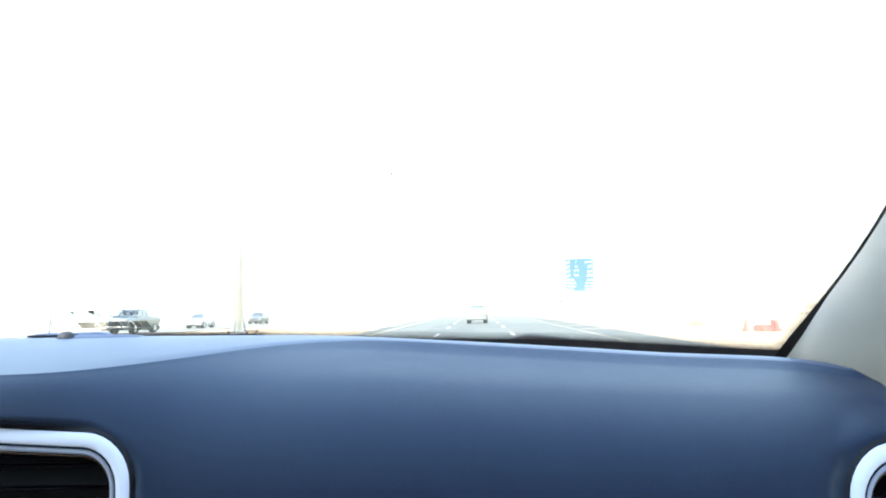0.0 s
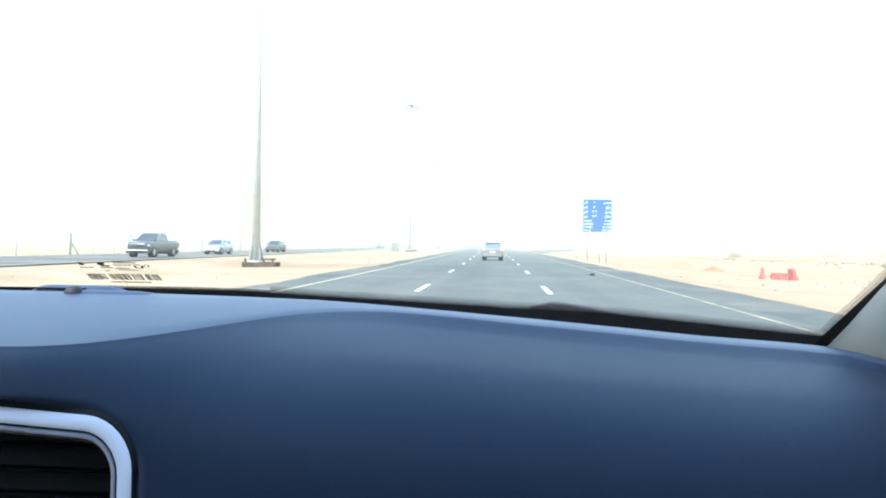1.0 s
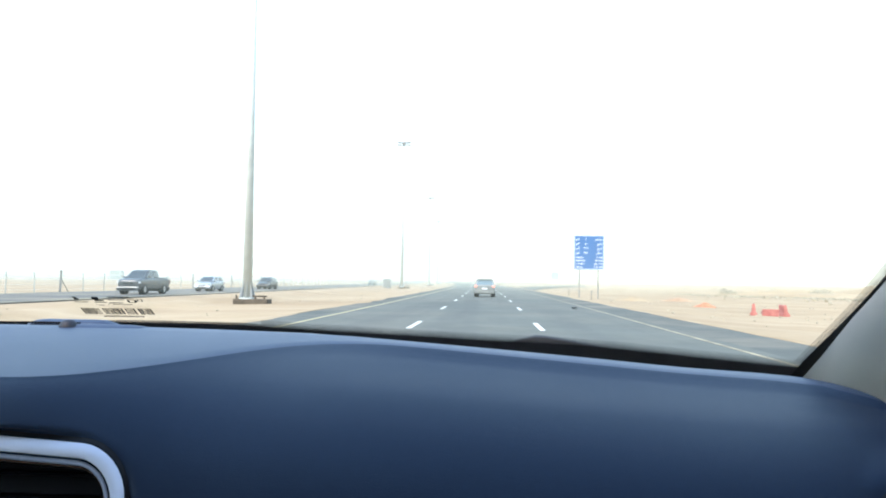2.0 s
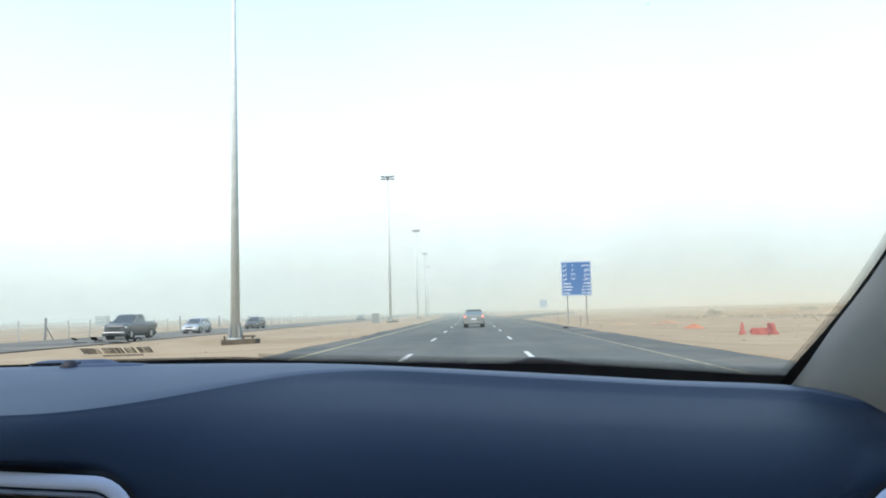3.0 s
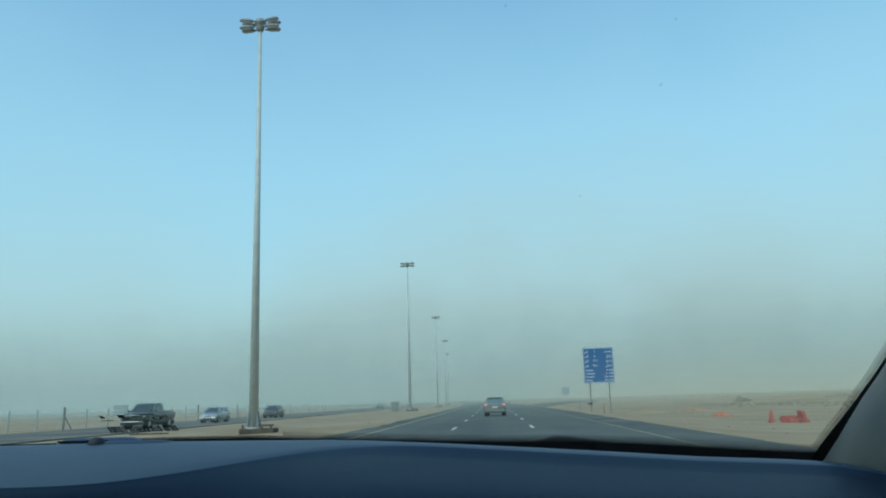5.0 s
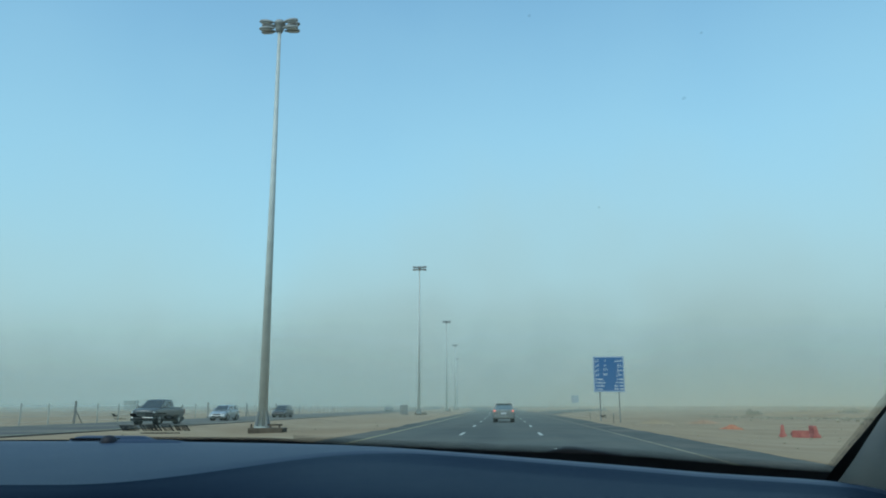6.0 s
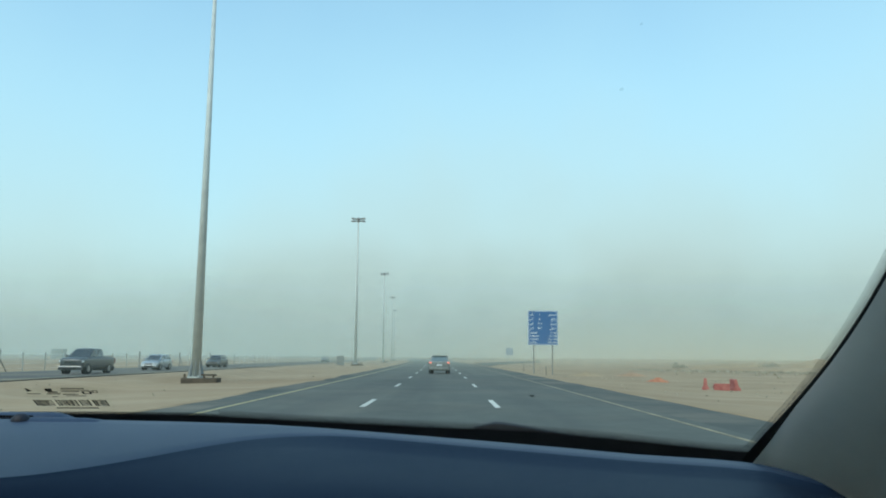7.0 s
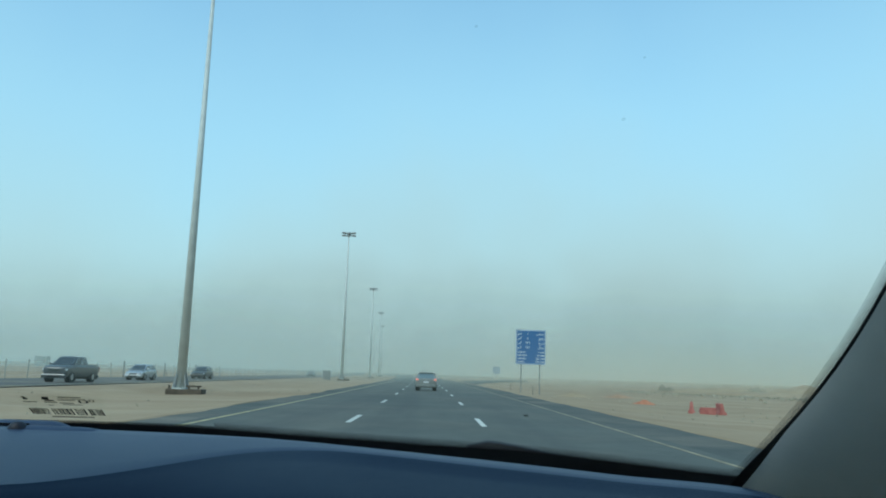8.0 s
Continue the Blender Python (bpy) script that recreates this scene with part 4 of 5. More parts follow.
BOW = [(-0.3, -0.003), (0.0, -0.003), (0.05, 0.000), (0.1, 0.004), (0.15, 0.0075), (0.2, 0.0098), (0.25, 0.0105), (0.3, 0.0095), (0.34, 0.0075), (0.38, 0.0045), (0.42, 0.0010), (0.46, -0.0030), (0.52, -0.0095), (0.6, -0.017), (0.7, -0.024), (1.1, -0.045)]


def right_edge(s):
    return SEAT_SIDE + 0.075 * s + lerp_table(BOW, s)


def left_edge(s):
    return DRIVER_SIDE - 0.02 * s


TOP = 0.98
rows = [[screen(left_edge(s) + (right_edge(s) + 0.02 - left_edge(s)) * u, s) for u in span(0, 1, 33)] for s in span(-0.10, TOP, 28)]
windscreen = part("windscreen", sheet(rows), WINDSCREEN, smooth=True)
windscreen.visible_shadow = False
tagged(windscreen, "clear raked windscreen with a black dotted border", "windscreen", kind="structure")


def on_glass(points, inward=0.003):
    """Moves glass points a little towards the cabin."""
    n = Vector((0, -math.sin(RAKE), -math.cos(RAKE)))
    return [p + n * inward for p in points]


def frit_top(x):
    return lerp_table([(-1.3, 0.050), (-0.52, 0.050), (-0.40, 0.048), (-0.25, 0.034), (0.0, 0.020), (0.3, 0.012), (0.44, 0.007)], x)


bx = span(DRIVER_SIDE, SEAT_SIDE, 60)
part("frit_band", sheet([on_glass([screen(x, -0.09) for x in bx]), on_glass([screen(x, frit_top(x)) for x in bx])]), FRIT, windscreen, "black ceramic border")
ss = span(-0.02, TOP, 40)
part("frit_band", sheet([on_glass([screen(right_edge(s) - 0.001, s) for s in ss]), on_glass([screen(right_edge(s) + 0.03, s) for s in ss])]), FRIT, windscreen)
part("frit_band", sheet([on_glass([screen(left_edge(s), s) for s in ss]), on_glass([screen(left_edge(s) + 0.03, s) for s in ss])]), FRIT, windscreen)
bm = bmesh.new()


def dot(bm, x, s, r):
    ring_pts = on_glass([screen(x + r * math.cos(a), s + r * math.sin(a)) for a in span(0, 2 * math.pi, 7)[:-1]])
    bm.faces.new([bm.verts.new(p) for p in ring_pts])


for k in range(330):
    x = -0.68 + k * 0.0034
    for j in range(8 if x > -0.36 else 3):
        dot(bm, x + (j % 2) * 0.0017, frit_top(x) + 0.0008 + j * 0.0026, 0.00172 - 0.00013 * j)
for k in range(330):
    s = 0.02 + k * 0.0028
    for j in range(5):
        dot(bm, right_edge(s) - 0.0014 - j * 0.0022, s + (j % 2) * 0.0014, 0.00122 - 0.00011 * j)
dots = part("frit_dots", bm, FRIT, windscreen, "fading rows of fine black dots")
dots["kind"] = "stuff"

for x, s, size in ((0.0215, 0.743, 0.0018), (0.1733, 0.632, 0.0022), (0.1808, 0.700, 0.0015), (0.0995, 0.503, 0.0016)):
    bm = bmesh.new()
    dot(bm, x, s, size)
    part("dirt_speck", bm, SPECK, windscreen, "faint grey speck of dirt")

# barcode sticker on the inside of the glass
sticker = empty("barcode_sticker", screen(-0.578, 0.08))
tagged(sticker, "clear windscreen sticker with a black barcode and small unreadable print", "sticker")
film = clear_glass("sticker_film", 0.04)
org = Matrix.Translation(-screen(-0.578, 0.08))


def patch(x0, x1, s0, s1, lean=0.0, lift=0.006, n=2):
    pts0 = on_glass([screen(x + lean, s0) for x in span(x0, x1, n)], lift)
    pts1 = on_glass([screen(x, s1) for x in span(x0, x1, n)], lift)
    bm = sheet([pts0, pts1])
    bmesh.ops.transform(bm, matrix=org, verts=bm.verts)
    return bm


f_ob = part("film", patch(-0.640, -0.516, 0.062, 0.128, n=8, lift=0.004), film, sticker)
f_ob.visible_shadow = False
rb = random.Random(12)
x = -0.632
gaps = {8: 0.0045, 9: 0.001, 19: 0.003, 25: 0.0035, 33: 0.004, 40: 0.003}
for k in range(70):
    w = rb.choice((0.0009, 0.0013, 0.0020, 0.0029))
    if x + w > -0.521:
        break
    part("bar", patch(x, x + w, 0.0785, 0.0955, lean=0.0016), INK, sticker)
    x += w + rb.choice((0.0008, 0.0010, 0.0013)) + gaps.get(k, 0)
x = -0.604
for k in range(22):                  # the unreadable row below the bars
    w = rb.uniform(0.0016, 0.0026)
    part("text_bar", patch(x, x + w, 0.0705, 0.0745), INK, sticker)
    x += w + 0.0009
for x0, x1, s0, s1, lean in ((-0.634, -0.629, 0.120, 0.1262, 0.004), (-0.631, -0.624, 0.1185, 0.1215, -0.002), (-0.634, -0.614, 0.1115, 0.1132, 0), (-0.604, -0.594, 0.119, 0.1265, -0.001),
                             (-0.602, -0.588, 0.1155, 0.1185, 0), (-0.604, -0.585, 0.1112, 0.1132, 0), (-0.580, -0.546, 0.1255, 0.1278, 0), (-0.582, -0.540, 0.1215, 0.1228, 0),
                             (-0.582, -0.556, 0.1180, 0.1195, 0), (-0.582, -0.560, 0.1100, 0.1120, 0), (-0.578, -0.548, 0.1060, 0.1075, 0), (-0.551, -0.539, 0.1120, 0.1135, 0),
                             (-0.553, -0.5495, 0.1130, 0.1190, 0.001), (-0.541, -0.537, 0.1130, 0.1190, -0.001), (-0.550, -0.540, 0.1185, 0.1198, 0), (-0.536, -0.5345, 0.1160, 0.1215, 0),
                             (-0.530, -0.5285, 0.1160, 0.1215, 0), (-0.536, -0.5285, 0.1155, 0.1165, 0), (-0.536, -0.5285, 0.1210, 0.1222, 0), (-0.600, -0.592, 0.1035, 0.1050, 0)):
    part("text_bar", patch(x0, x1, s0, s1, lean), INK, sticker)

# a squashed insect on the glass
bm = bmesh.new()
ri = random.Random(8)
for cx, cs, a, b in ((0.1285 + (cx - 0.1285) * 0.6, cs, a * 0.6, b * 0.6) for cx, cs, a, b in ((0.1285, 0.108, 0.0042, 0.0032), (0.1325, 0.110, 0.0030, 0.0020), (0.1240, 0.1095, 0.0028, 0.0012), (0.1350, 0.1055, 0.0020, 0.0016))):
    pts = on_glass([screen(cx + a * math.cos(t) * ri.uniform(0.8, 1.2), cs + b * math.sin(t) * ri.uniform(0.8, 1.2)) for t in span(0, 2 * math.pi, 11)[:-1]], -0.003)
    bm.faces.new([bm.verts.new(p) for p in pts])
speck = part("insect_mark", bm, INK)
tagged(speck, "small dark insect mark stuck on the windscreen", "stain")

# ---- dashboard ----


def lip_y(x):
    return lerp_table([(-1.3, 1.105), (-0.36, 1.105), (-0.22, 1.085), (0.0, 1.08), (0.36, 1.08), (0.41, 1.07), (0.43, 1.04), (0.452, 0.94), (0.50, 0.88), (0.60, 0.82)], x)


def lip_z(x):
    return lerp_table([(-1.3, 1.3322), (-0.50, 1.3325), (-0.375, 1.3306), (-0.24, 1.3290), (-0.18, 1.3262), (-0.135, 1.3230), (0.036, 1.3112), (0.16, 1.3018), (0.262, 1.2935),
                       (0.375, 1.2875), (0.43, 1.2840), (0.447, 1.2815), (0.456, 1.2710), (0.468, 1.2565), (0.49, 1.244), (0.60, 1.182)], x)


# the crease where the flat top turns into the rounded front: x, y, z
CREASE = [(-1.3, 0.715, 1.3065), (-0.452, 0.733, 1.3073), (-0.403, 0.743, 1.3078), (-0.367, 0.775, 1.3098), (-0.331, 0.821, 1.3126), (-0.295, 0.883, 1.3163), (-0.252, 0.950, 1.3203),
          (-0.219, 0.980, 1.3221), (-0.168, 1.000, 1.3232), (-0.125, 1.000, 1.3232), (-0.055, 0.992, 1.3192), (0.034, 0.990, 1.3124), (0.147, 0.990, 1.3036), (0.239, 0.990, 1.2962),
          (0.342, 0.990, 1.2905), (0.40, 0.975, 1.2870), (0.44, 0.915, 1.2795), (0.456, 0.90, 1.2690), (0.47, 0.885, 1.255), (0.50, 0.85, 1.239), (0.60, 0.79, 1.177)]
CREASE_Y = [(a, b) for a, b, _ in CREASE]
CREASE_Z = [(a, d) for a, _, d in CREASE]


def eased(table, x):
    """The table's value with its kinks rounded off."""
    w = 0.028 * (1 - smooth01(0.30, 0.38, x))
    return sum(lerp_table(table, x + w * k / 4) for k in range(-4, 5)) / 9


def crease_y(x):
    return eased(CREASE_Y, x)


def crease_z(x):
    return eased(CREASE_Z, x)


def front_point(x, u):
    """u from 0 at the crease to 1 at the foot of the rounded front."""
    y0, z0 = crease_y(x), crease_z(x)
    right = smooth01(-0.30, -0.05, x)
    near_vent = -0.006 * (1 - smooth01(-0.38, -0.22, x))
    ahead = 0.682 + near_vent
    brow = 1.281 + 0.009 * (1 - smooth01(-0.44, -0.26, x)) - 0.026 * smooth01(-0.30, 0.34, x) - 0.03 * smooth01(0.48, 0.58, x)
    a, b, w = (1 - u) ** 2, u * u, (3.4 - 0.7 * (1 - smooth01(-0.44, -0.24, x))) * u * (1 - u)
    y = (a * y0 + w * ahead + b * (0.605 + 0.02 * smooth01(-0.36, -0.28, x))) / (a + b + w)
    z = (a * z0 + w * brow + b * 1.10) / (a + b + w)
    groove = (0.0006 + 0.0042 * right) * smooth01(0, 0.03, u) * (1 - smooth01(0.04, 0.26, u))
    return Vector((x, y, z - groove))


dashboard = empty("dashboard", (0, 0.9, 0.9))
tagged(dashboard, "dark blue-grey vinyl dashboard with silver-framed air vents", "dashboard")
back = Matrix.Translation((0, -0.9, -0.9))


def dash_part(name, bm, mat, label="", parent=None, smooth=True):
    bmesh.ops.transform(bm, matrix=back, verts=bm.verts)
    return part(name, bm, mat, parent or dashboard, label, smooth)


VENTS = ((-0.61, -0.3062, 1.2600, 0.688, 0.40, 0.060), (0.340, 0.58, 1.2335, 0.716, 0.85, 0.0))      # x, x, top, y, lean, tilt
dx = span(-1.22, -0.64, 16) + span(-0.62, 0.0, 125) + span(0.012, 0.30, 24) + span(0.304, 0.40, 29) + span(0.405, 0.60, 40)
rows = []
for x in dx:
    row = [front_point(x, u) for u in (0, 0.012, 0.03, 0.05, 0.075)] + [front_point(x, u) for u in span(0.1, 1, 64)]
    fy, fz = row[-1].y, row[-1].z
    row += [Vector((x, fy - 0.010, fz - 0.03)), Vector((x, fy - 0.014, fz - 0.08)), Vector((x, fy + 0.03, fz - 0.20)), Vector((x, fy + 0.10, fz - 0.45))]
    for p in row:                       # the pad meets the vent frames, and is hollow behind them
        for (v0, v1, v_top, vy, lean, tilt), soft_edge in zip(VENTS, (0.011, 0.024)):
            vz = v_top - tilt * (p.x + 0.40)
            plane = vy + 0.009 - (vz - p.z) * lean
            k = 1 - (vz - p.z) * lean / 0.68
            ax, az = max(v0 * k + 0.04 - p.x, p.x - v1 * k + 0.04), max(p.z - vz + 0.04, vz - 0.0934 - p.z)
            out = math.hypot(max(ax, 0), max(az, 0)) + min(max(ax, az), 0) - 0.04
            if out < -0.019:
                p.y = max(p.y, 0.80)
            elif out < soft_edge:
                p.y += (plane - p.y) * (1 - smooth01(0.004, soft_edge, out))
    rows.append(row)
front_bm = sheet(rows)
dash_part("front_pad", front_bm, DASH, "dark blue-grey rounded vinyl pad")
rows = []
for x in dx:
    yc, zc, yl, zl = crease_y(x), crease_z(x), lip_y(x), lip_z(x)
    row = []
    for u in span(0, 1, 9):
        row.append(Vector((x, yc + (yl - yc) * u, zc + 0.0022 * smooth01(0, 0.05, u) * (1 - smooth01(0.8, 1.0, u)) * smooth01(0.02, 0.10, yl - yc) + (zl - zc) * u)))
    row += [Vector((x, yl + 0.006, zl - 0.003)), Vector((x, yl + 0.010, zl - 0.012)), Vector((x, yl + 0.014, zl - 0.07)), Vector((x, yl + 0.10, zl - 0.09))]
    rows.append(row)
# the pale colour carries the sky sheen of the flat top
dash_part("top_pad", sheet(rows), DASH_SKYLIT, "flat dashboard top with sky light put into its paler colour")
# black trough between the top pad and the glass
rows = [[Vector((x, lip_y(x) + 0.012, lip_z(x) - 0.016)), Vector((x, lip_y(x) + 0.06, lip_z(x) - 0.02)), Vector((x, 1.31 - 0.25 * (x + 0.4) ** 2, 1.275))] for x in span(-1.22, 0.46, 50)]
dash_part("defroster_trough", sheet(rows), BLACK, "black defroster trough")


def rounded(x0, x1, z0, z1, r, n=8):
    pts = []
    for cx, cz, a0 in ((x1 - r, z1 - r, 0), (x0 + r, z1 - r, 90), (x0 + r, z0 + r, 180), (x1 - r, z0 + r, 270)):
        for i in range(n + 1):
            a = radians(a0 + 90 * i / n)
            pts.append((cx + r * math.cos(a), cz + r * math.sin(a)))
    return pts


def ring_frame(outer, inner, y_out, y_in, depth, place):
    """A frame between two outlines, with a rounded face."""
    rows = []
    for k in (0.0, 0.12, 0.3, 0.5, 0.7, 0.88, 1.0):
        bulge = math.sin(math.pi * k) ** 0.6 * depth
        rows.append([place(a[0] + (b[0] - a[0]) * k, y_out + (y_in - y_out) * k - bulge, a[1] + (b[1] - a[1]) * k) for a, b in zip(outer, inner)])
    return sheet(rows, close=True)


def vent(x0, x1, z_top, height, y_top, lean, tilt):
    """A framed air vent; it leans back at its top."""
    def place(x, y, z):
        d = z_top - z
        return Vector((x * (1 - d * lean / 0.68), y_top + y - d * lean, z - tilt * (x + 0.40)))
    z0 = z_top - height
    gasket = ring_frame(rounded(x0 - 0.0062, x1 + 0.0062, z0 - 0.0062, z_top + 0.0062, 0.0458), rounded(x0 - 0.001, x1 + 0.001, z0 - 0.001, z_top + 0.001, 0.0408), 0.011, 0.006, 0.0, place)
    g = dash_part("air_vent", gasket, BLACK, "air vent with a satin silver frame")
    dash_part("vent_frame", ring_frame(rounded(x0, x1, z0, z_top, 0.0398), rounded(x0 + 0.0118, x1 - 0.0118, z0 + 0.0118, z_top - 0.0118, 0.031), 0.006, 0.004, 0.0035, place), SATIN, "satin silver frame", g)
    dash_part("vent_groove", ring_frame(rounded(x0 + 0.0118, x1 - 0.0118, z0 + 0.0118, z_top - 0.0118, 0.031), rounded(x0 + 0.0143, x1 - 0.0143, z0 + 0.0143, z_top - 0.0143, 0.029), 0.006, 0.012, 0.0, place), BLACK, "", g)
    dash_part("vent_bezel", ring_frame(rounded(x0 + 0.0143, x1 - 0.0143, z0 + 0.0143, z_top - 0.0143, 0.029), rounded(x0 + 0.0188, x1 - 0.0188, z0 + 0.0188, z_top - 0.0188, 0.026), 0.006, 0.008, 0.002, place), BEAD, "thin bright bead", g)
    # added ring imitates the brownish highlight round the black lining
    dash_part("lining_glint", ring_frame(rounded(x0 + 0.0200, x1 - 0.0200, z0 + 0.0200, z_top - 0.0200, 0.0255), rounded(x0 + 0.0218, x1 - 0.0218, z0 + 0.0218, z_top - 0.0218, 0.0245), 0.0115, 0.0125, 0.0008, place), BROWN_GLINT, "thin brown ring painted as a glint on the lining", g)
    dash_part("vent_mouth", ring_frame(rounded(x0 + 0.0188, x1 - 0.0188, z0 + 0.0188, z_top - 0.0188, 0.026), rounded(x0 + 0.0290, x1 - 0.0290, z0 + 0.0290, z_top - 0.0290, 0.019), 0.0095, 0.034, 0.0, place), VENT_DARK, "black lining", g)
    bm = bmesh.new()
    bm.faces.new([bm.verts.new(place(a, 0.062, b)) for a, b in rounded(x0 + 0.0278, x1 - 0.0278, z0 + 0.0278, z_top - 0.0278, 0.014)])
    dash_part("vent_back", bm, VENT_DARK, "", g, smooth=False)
    n = 3
    for k in range(n):
        z = z0 + 0.038 + (height - 0.076) * (k + 0.5) / n
        p0, p1 = place(x0 + 0.034, 0.050, z), place(x1 - 0.034, 0.050, z)
        bm = bmesh.new()
        box(bm, (p1.x - p0.x, 0.012, 0.0025), ((p0.x + p1.x) / 2, p0.y, p0.z), bevel=0.001, segments=1)
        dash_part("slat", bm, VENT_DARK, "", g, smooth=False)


for v0, v1, vz, vy, lean, tilt in VENTS:
    vent(v0, v1, vz, 0.1334, vy, lean, tilt)

# sun sensor dome on its plate, and the defroster grille
bm = bmesh.new()
prof = [(0.0, 0.0135), (0.006, 0.0128), (0.010, 0.0095), (0.0125, 0.004), (0.013, -0.004)]
rows = [[(-0.582 + r * math.cos(a), 1.084 + r * math.sin(a), 1.3290 + z * 0.95) for r, z in prof] for a in span(0, 2 * math.pi, 25)]
bm.free()
dash_part("sun_sensor", sheet(rows), SENSOR, "small grey sensor dome")
rows = []
for x, k in ((-0.607, 0.0), (-0.602, 0.55), (-0.592, 0.95), (-0.56, 1.0), (-0.50, 0.95), (-0.478, 0.75), (-0.468, 0.0)):
    rows.append([Vector((x, 1.070, 1.3255)), Vector((x, 1.074, 1.3255 + 0.0050 * k)), Vector((x, 1.088, 1.3255 + 0.0105 * k)), Vector((x, 1.102, 1.3255 + 0.0100 * k)), Vector((x, 1.106, 1.322))])
dash_part("sensor_plate", sheet(rows), DASH_SKYLIT, "low moulded plate")
rows = []
for y, z in ((1.118, 1.322), (1.124, 1.3345), (1.135, 1.3395), (1.150, 1.3400), (1.160, 1.336), (1.165, 1.31)):
    rows.append([Vector((x, y, 1.318 + (z - 1.318) * 0.95 * min(smooth01(-0.70, -0.655, x), 1 - 0.55 * smooth01(-0.565, -0.52, x)) * (1 - smooth01(-0.46, -0.43, x)))) for x in span(-0.72, -0.42, 31)])
dash_part("defroster_hood", sheet(rows), DASH_SKYLIT, "raised defroster hood")
bm = bmesh.new()
for i in range(17):
    for j in range(4):
        box(bm, (0.0026, 0.006, 0.0024), (-0.660 + i * 0.0045 + (j % 2) * 0.002, 1.1215 - j * 0.0012, 1.3350 - j * 0.004))
g = dash_part("speaker_mesh", bm, BLACK, "fine dark grille", smooth=False)
g["kind"] = "stuff"

# ---- wipers on the outside of the glass ----


def wiper(x0, x1, y, z, rise, label):
    w = empty("wiper", (x0, y, z))
    n = 16
    rows = []
    for i in range(n):
        u = i / (n - 1)
        x = (x1 - x0) * u
        h = rise * smooth01(-0.02, 0.16, u) * (1 - 0.75 * smooth01(0.15, 0.8, u)) + 0.001
        yy = -0.25 * ((x0 + x + 0.4) ** 2 - (x0 + 0.4) ** 2)
        drop = -0.020 * u
        rows.append([(x, yy - 0.012, drop - 0.03), (x, yy - 0.010, drop + h * 0.8), (x, yy, drop + h), (x, yy + 0.012, drop + h * 0.8), (x, yy + 0.014, drop - 0.03)])
    part("arm", loft(rows), RUBBER, w)
    bm = bmesh.new()
    tube(bm, (0.03, 0.0, -0.02), (0.03, 0.0, rise * 0.3), 0.016, 0.012, 12)
    part("pivot_cap", bm, BLACK, w)
    rows = []
    for i in range(12):
        u = i / 11
        x = 0.02 + (x1 - x0 - 0.03) * u
        yy = -0.25 * ((x0 + x + 0.4) ** 2 - (x0 + 0.4) ** 2) - 0.02
        rows.append([(x, yy - 0.004, -0.03 - 0.02 * u), (x, yy - 0.003, -0.006 - 0.02 * u), (x, yy + 0.003, -0.006 - 0.02 * u), (x, yy + 0.004, -0.03 - 0.02 * u)])
    part("blade", loft(rows), RUBBER, w)
    return tagged(w, label, "wiper", "windscreen wipers")


wiper(0.052, 0.30, 1.345, 1.305, 0.0130, "black wiper arm resting at the foot of the windscreen")

# ---- pillar trim, roof and unseen cabin shell ----
sec = [(-0.004, 0.004), (0.004, -0.010), (0.016, -0.026), (0.040, -0.052), (0.075, -0.082), (0.120, -0.110), (0.20, -0.135), (0.24, -0.12)]
rows = []
for s in span(-0.22, TOP + 0.1, 30):
    e = screen(right_edge(s), s)
    wedge = 0.020 * (1 - smooth01(0.0, 0.16, s))
    rows.append([Vector((e.x + 0.003 + 0.7 * wedge + a, e.y - 0.010 + b, e.z - 0.006)) for a, b in sec])
pillar = part("pillar_trim", sheet(rows), TRIM, smooth=True)
tagged(pillar, "pale grey-beige moulded windscreen pillar trim", "car pillar", kind="structure")
rows = []
for s in span(-0.22, TOP + 0.1, 30):
    e = screen(right_edge(s), s)
    wedge = 0.020 * (1 - smooth01(0.0, 0.16, s))
    rows.append([e + Vector((-0.002, -0.003, -0.004)), e + Vector((0.006 + wedge, -0.006, -0.008)), e + Vector((0.012 + wedge, -0.004, -0.012)), e + Vector((0.03 + wedge, 0.03, -0.01))])
part("door_seal", sheet(rows), RUBBER, pillar, "black rubber seal", smooth=True)
rows = []
for s in span(-0.22, TOP + 0.1, 16):
    e = screen(left_edge(s), s)
    rows.append([Vector((e.x - a, e.y - 0.012 + b, e.z - 0.008)) for a, b in sec])
left_pillar = part("pillar_trim", sheet(rows), TRIM, smooth=True)
tagged(left_pillar, "pale grey-beige moulded windscreen pillar trim", "car pillar", kind="structure")

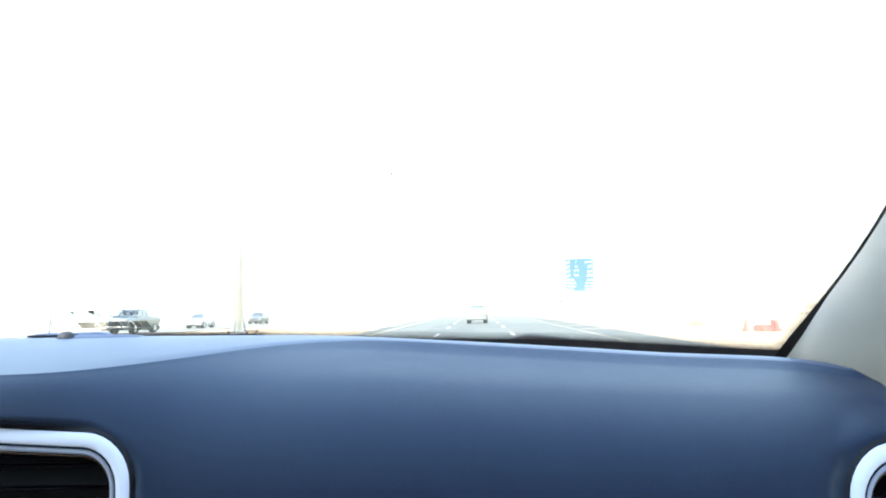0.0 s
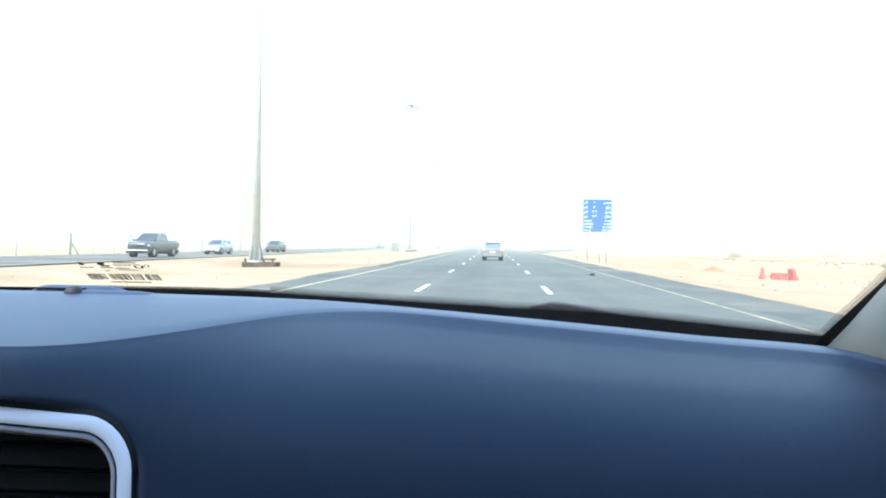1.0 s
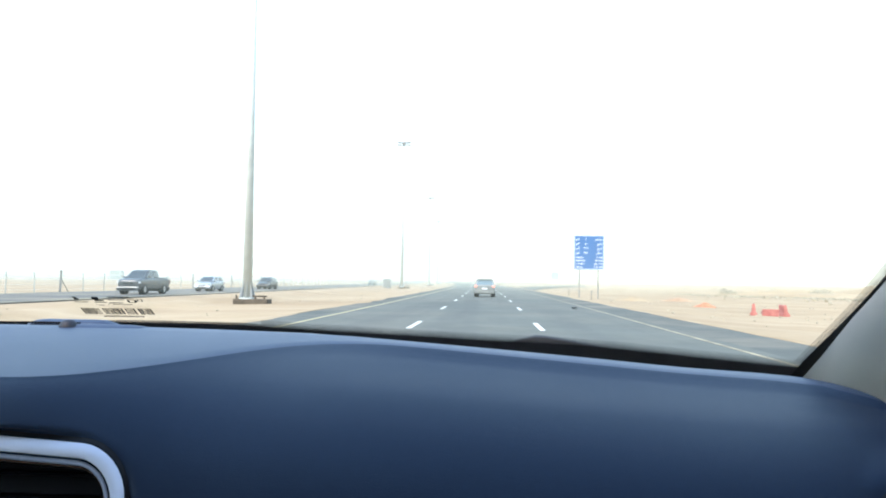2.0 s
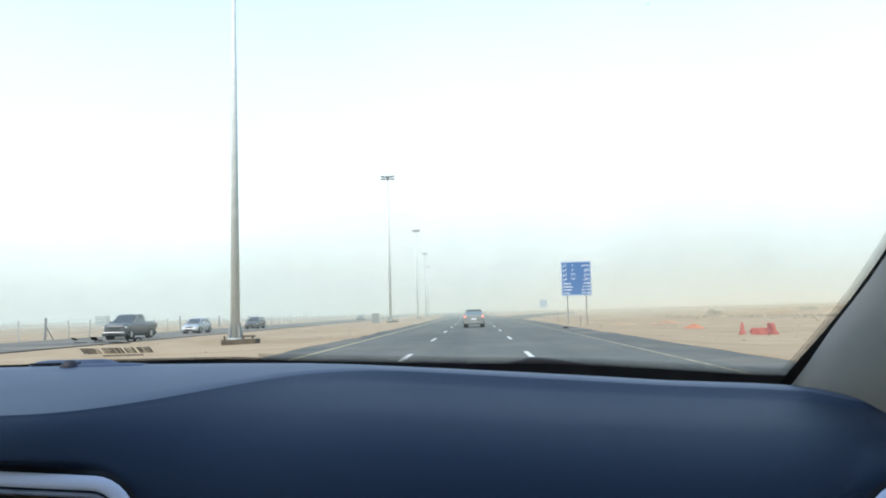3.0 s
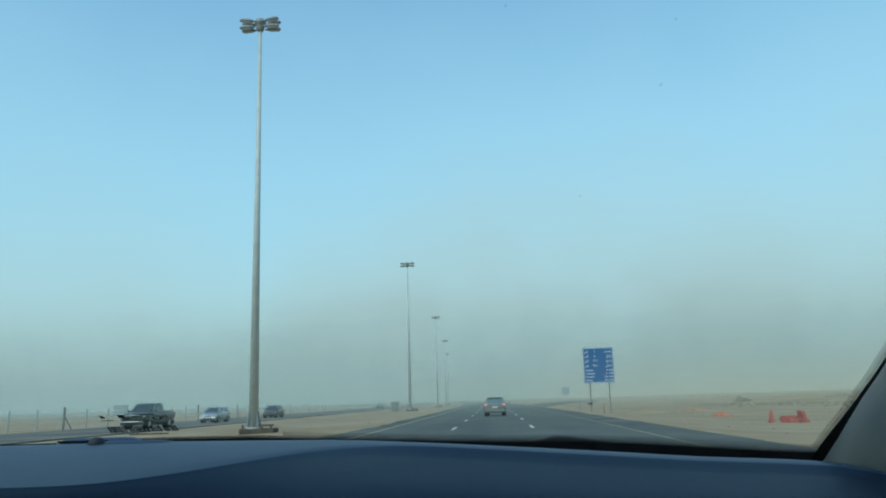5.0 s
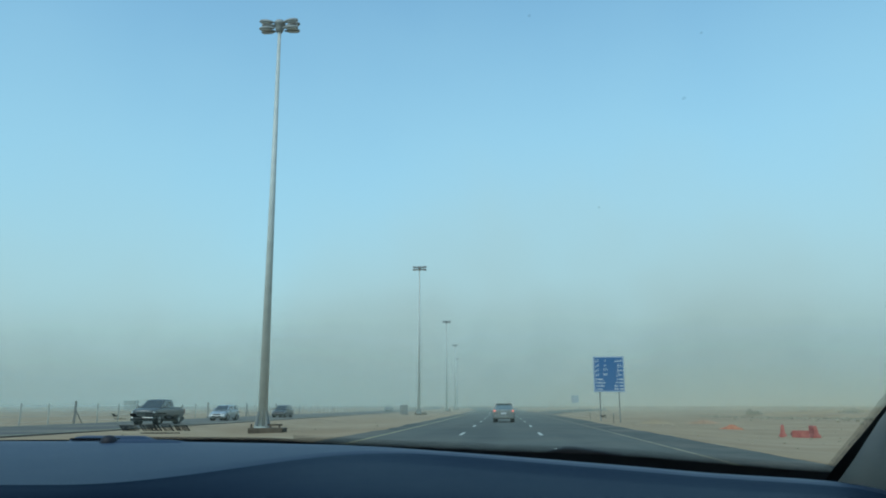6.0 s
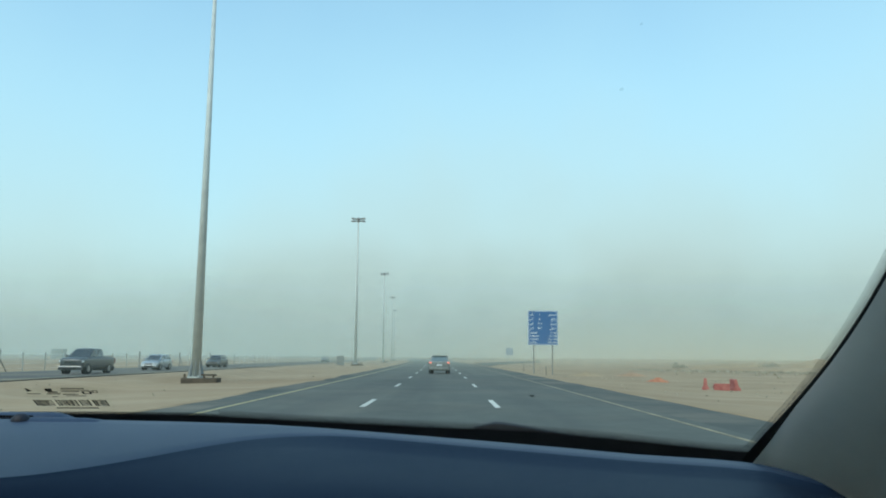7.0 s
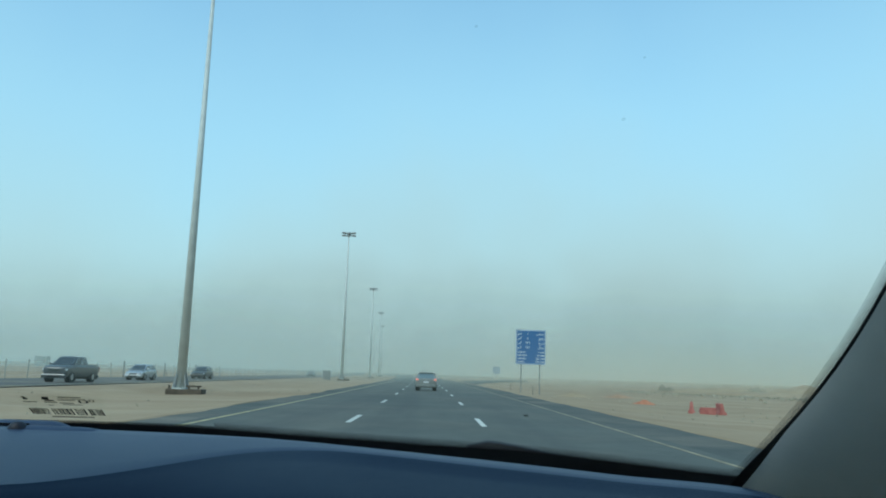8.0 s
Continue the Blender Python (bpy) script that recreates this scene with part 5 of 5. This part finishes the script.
top = screen(0, TOP)
roof = part("headliner", box(bmesh.new(), (2.0, 2.3, 0.05), (-0.40, top.y - 1.13, 1.94), bevel=0.02), LINER)
tagged(roof, "pale cloth headliner of the car roof", "car roof", kind="structure")
# unseen panels added to close the cabin and reflect light inside it
for name, x in (("cabin_side_right", 0.70), ("cabin_side_left", -1.50)):
    bm = bmesh.new()
    box(bm, (0.06, 2.9, 0.94), (x, -0.35, 0.69), bevel=0.01)
    for y, w in ((-0.55, 0.14), (-1.75, 0.2)):
        box(bm, (0.06, w, 0.72), (x, y, 1.57))
    box(bm, (0.06, 2.2, 0.06), (x, -0.70, 1.90))
    side = part(name, bm, CABIN_BOUNCE)
    tagged(side, "unseen door panel below the side windows, pale to bounce light", "car door", kind="structure")
    for corners in (((-1.65, 1.155), (-0.62, 1.155), (-0.62, 1.895), (-1.65, 1.895)), ((-0.48, 1.155), (0.98, 1.155), (0.92, 1.30), (0.10, 1.895), (-0.48, 1.895))):
        bm = bmesh.new()
        f = bm.faces.new([bm.verts.new((x - 0.003, y, z)) for y, z in corners])
        e = bmesh.ops.extrude_face_region(bm, geom=[f])
        bmesh.ops.translate(bm, verts=[v for v in e["geom"] if isinstance(v, bmesh.types.BMVert)], vec=(0.006, 0, 0))
        bmesh.ops.recalc_face_normals(bm, faces=bm.faces)
        part("side_glass", bm, TINTED, side, "clear side window glass")
bm = boxes(((2.2, 0.06, 0.88), (-0.40, -1.83, 0.66)), ((0.25, 0.06, 0.80), (-1.375, -1.83, 1.50)), ((0.25, 0.06, 0.80), (0.575, -1.83, 1.50)), ((1.70, 0.06, 0.08), (-0.40, -1.83, 1.86)))
cabin_back = part("cabin_back", bm, CABIN_BOUNCE)
part("rear_glass", box(bmesh.new(), (1.70, 0.006, 0.72), (-0.40, -1.83, 1.46)), TINTED, cabin_back, "tinted rear glass")
tagged(cabin_back, "unseen rear panel of the car cabin with a window, pale to bounce light", "car panel", kind="structure")
cabin_floor = part("cabin_floor", box(bmesh.new(), (2.2, 2.9, 0.05), (-0.40, -0.35, 0.40)), CABIN_BOUNCE)
tagged(cabin_floor, "unseen car floor, pale to bounce light", "car floor", kind="structure")
firewall = part("firewall", box(bmesh.new(), (2.2, 0.05, 0.80), (-0.40, 1.10, 0.80)), CABIN_BOUNCE)
tagged(firewall, "unseen panel under the dashboard, pale to bounce light", "car panel", kind="structure")

for x in (-1.47, 0.67):
    for y in (-1.25, 1.98):
        bm = bmesh.new()
        tube(bm, (x - 0.12, y, 0.372), (x + 0.12, y, 0.372), 0.37, 0.37, 28)
        bmesh.ops.bevel(bm, geom=[e for e in bm.edges if len(e.link_faces) == 2 and max(len(f.verts) for f in e.link_faces) > 4], offset=0.04, segments=2, affect="EDGES")
        w = part("car_wheel", bm, RUBBER)
        tagged(w, "black tyre under the car cabin", "wheel", "wheels of the own car")

# bonnet and front wings that close the car ahead of the windscreen
hood = [(1.30, 1.08, 0.40, 1.20, 1.12), (1.46, 1.08, 0.40, 1.19, 1.10), (2.05, 1.06, 0.40, 1.12, 1.03), (2.50, 1.00, 0.42, 1.02, 0.94), (2.66, 0.92, 0.48, 0.88, 0.82)]
bonnet = part("bonnet", loft([ring(*s) for s in hood]), CAR_SKIN)
bonnet.location = (-0.40, 0, 0)
tagged(bonnet, "plain painted bonnet and front wings of the car", "car body", kind="structure")


# ---- blowing dust haze over the desert, on standing sheets ----


def dust_haze_material(name, thick, top):
    """Thin dust haze painted on a sheet, thickest a little above the ground and ragged at its upper edge."""
    m = bpy.data.materials.new(name)
    m.use_nodes = True
    t = m.node_tree
    t.nodes.clear()
    out = t.nodes.new("ShaderNodeOutputMaterial")
    co = t.nodes.new("ShaderNodeTexCoord")
    sep = t.nodes.new("ShaderNodeSeparateXYZ")
    link(t, co.outputs["Object"], sep.inputs[0])
    nz = node(t, "ShaderNodeTexNoise", Scale=1.6 / top, Detail=3.0, Roughness=0.55)
    link(t, co.outputs["Object"], nz.inputs["Vector"])
    rag = t.nodes.new("ShaderNodeMath")
    rag.operation = "MULTIPLY_ADD"
    rag.inputs[1].default_value, rag.inputs[2].default_value = -0.5 * top, 0.25 * top
    link(t, nz.outputs["Fac"], rag.inputs[0])
    high = t.nodes.new("ShaderNodeMath")
    high.operation = "ADD"
    link(t, sep.outputs["Z"], high.inputs[0])
    link(t, rag.outputs[0], high.inputs[1])
    fade = node(t, "ShaderNodeMapRange")
    fade.interpolation_type = "SMOOTHERSTEP"
    for key, value in (("From Min", -0.35 * top), ("From Max", top), ("To Min", thick), ("To Max", 0.0)):
        fade.inputs[key].default_value = value
    link(t, high.outputs[0], fade.inputs["Value"])
    foot = node(t, "ShaderNodeMapRange")
    foot.interpolation_type = "SMOOTHSTEP"
    for key, value in (("From Min", -0.5), ("From Max", 1.3), ("To Min", 0.0), ("To Max", 1.0)):
        foot.inputs[key].default_value = value
    link(t, sep.outputs["Z"], foot.inputs["Value"])
    fac = t.nodes.new("ShaderNodeMath")
    fac.operation = "MULTIPLY"
    link(t, fade.outputs[0], fac.inputs[0])
    link(t, foot.outputs[0], fac.inputs[1])
    tr = t.nodes.new("ShaderNodeBsdfTransparent")
    df = node(t, "ShaderNodeBsdfDiffuse")
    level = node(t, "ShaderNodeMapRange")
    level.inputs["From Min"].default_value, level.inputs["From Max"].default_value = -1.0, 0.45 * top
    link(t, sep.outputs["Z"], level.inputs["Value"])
    # haze colour: sandy low down, bluer above to melt into the sky
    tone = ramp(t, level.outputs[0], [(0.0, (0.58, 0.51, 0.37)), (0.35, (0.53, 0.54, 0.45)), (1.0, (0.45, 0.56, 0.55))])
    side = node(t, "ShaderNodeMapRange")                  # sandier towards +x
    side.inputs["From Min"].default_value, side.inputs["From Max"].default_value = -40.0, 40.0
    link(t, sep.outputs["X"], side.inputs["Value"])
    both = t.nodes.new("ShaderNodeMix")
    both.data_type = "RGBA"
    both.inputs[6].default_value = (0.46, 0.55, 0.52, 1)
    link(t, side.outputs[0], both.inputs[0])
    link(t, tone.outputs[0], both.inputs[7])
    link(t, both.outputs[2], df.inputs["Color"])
    mix = t.nodes.new("ShaderNodeMixShader")
    link(t, fac.outputs[0], mix.inputs[0])
    link(t, tr.outputs[0], mix.inputs[1])
    link(t, df.outputs[0], mix.inputs[2])
    link(t, mix.outputs[0], out.inputs["Surface"])
    return m


# upright sheets imitate dust haze that fades whatever lies behind them
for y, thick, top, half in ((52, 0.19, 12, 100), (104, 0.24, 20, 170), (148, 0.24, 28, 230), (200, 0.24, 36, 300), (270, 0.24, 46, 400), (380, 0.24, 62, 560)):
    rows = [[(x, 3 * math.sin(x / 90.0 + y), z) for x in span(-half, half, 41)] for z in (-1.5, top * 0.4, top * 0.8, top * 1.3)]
    dust = part("blowing_dust", sheet(rows), dust_haze_material("thin_dust_haze", thick, top), smooth=True)
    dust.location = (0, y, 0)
    tagged(dust, "standing sheet painted as thin pale dust haze low over the desert plain", "dust", kind="stuff")
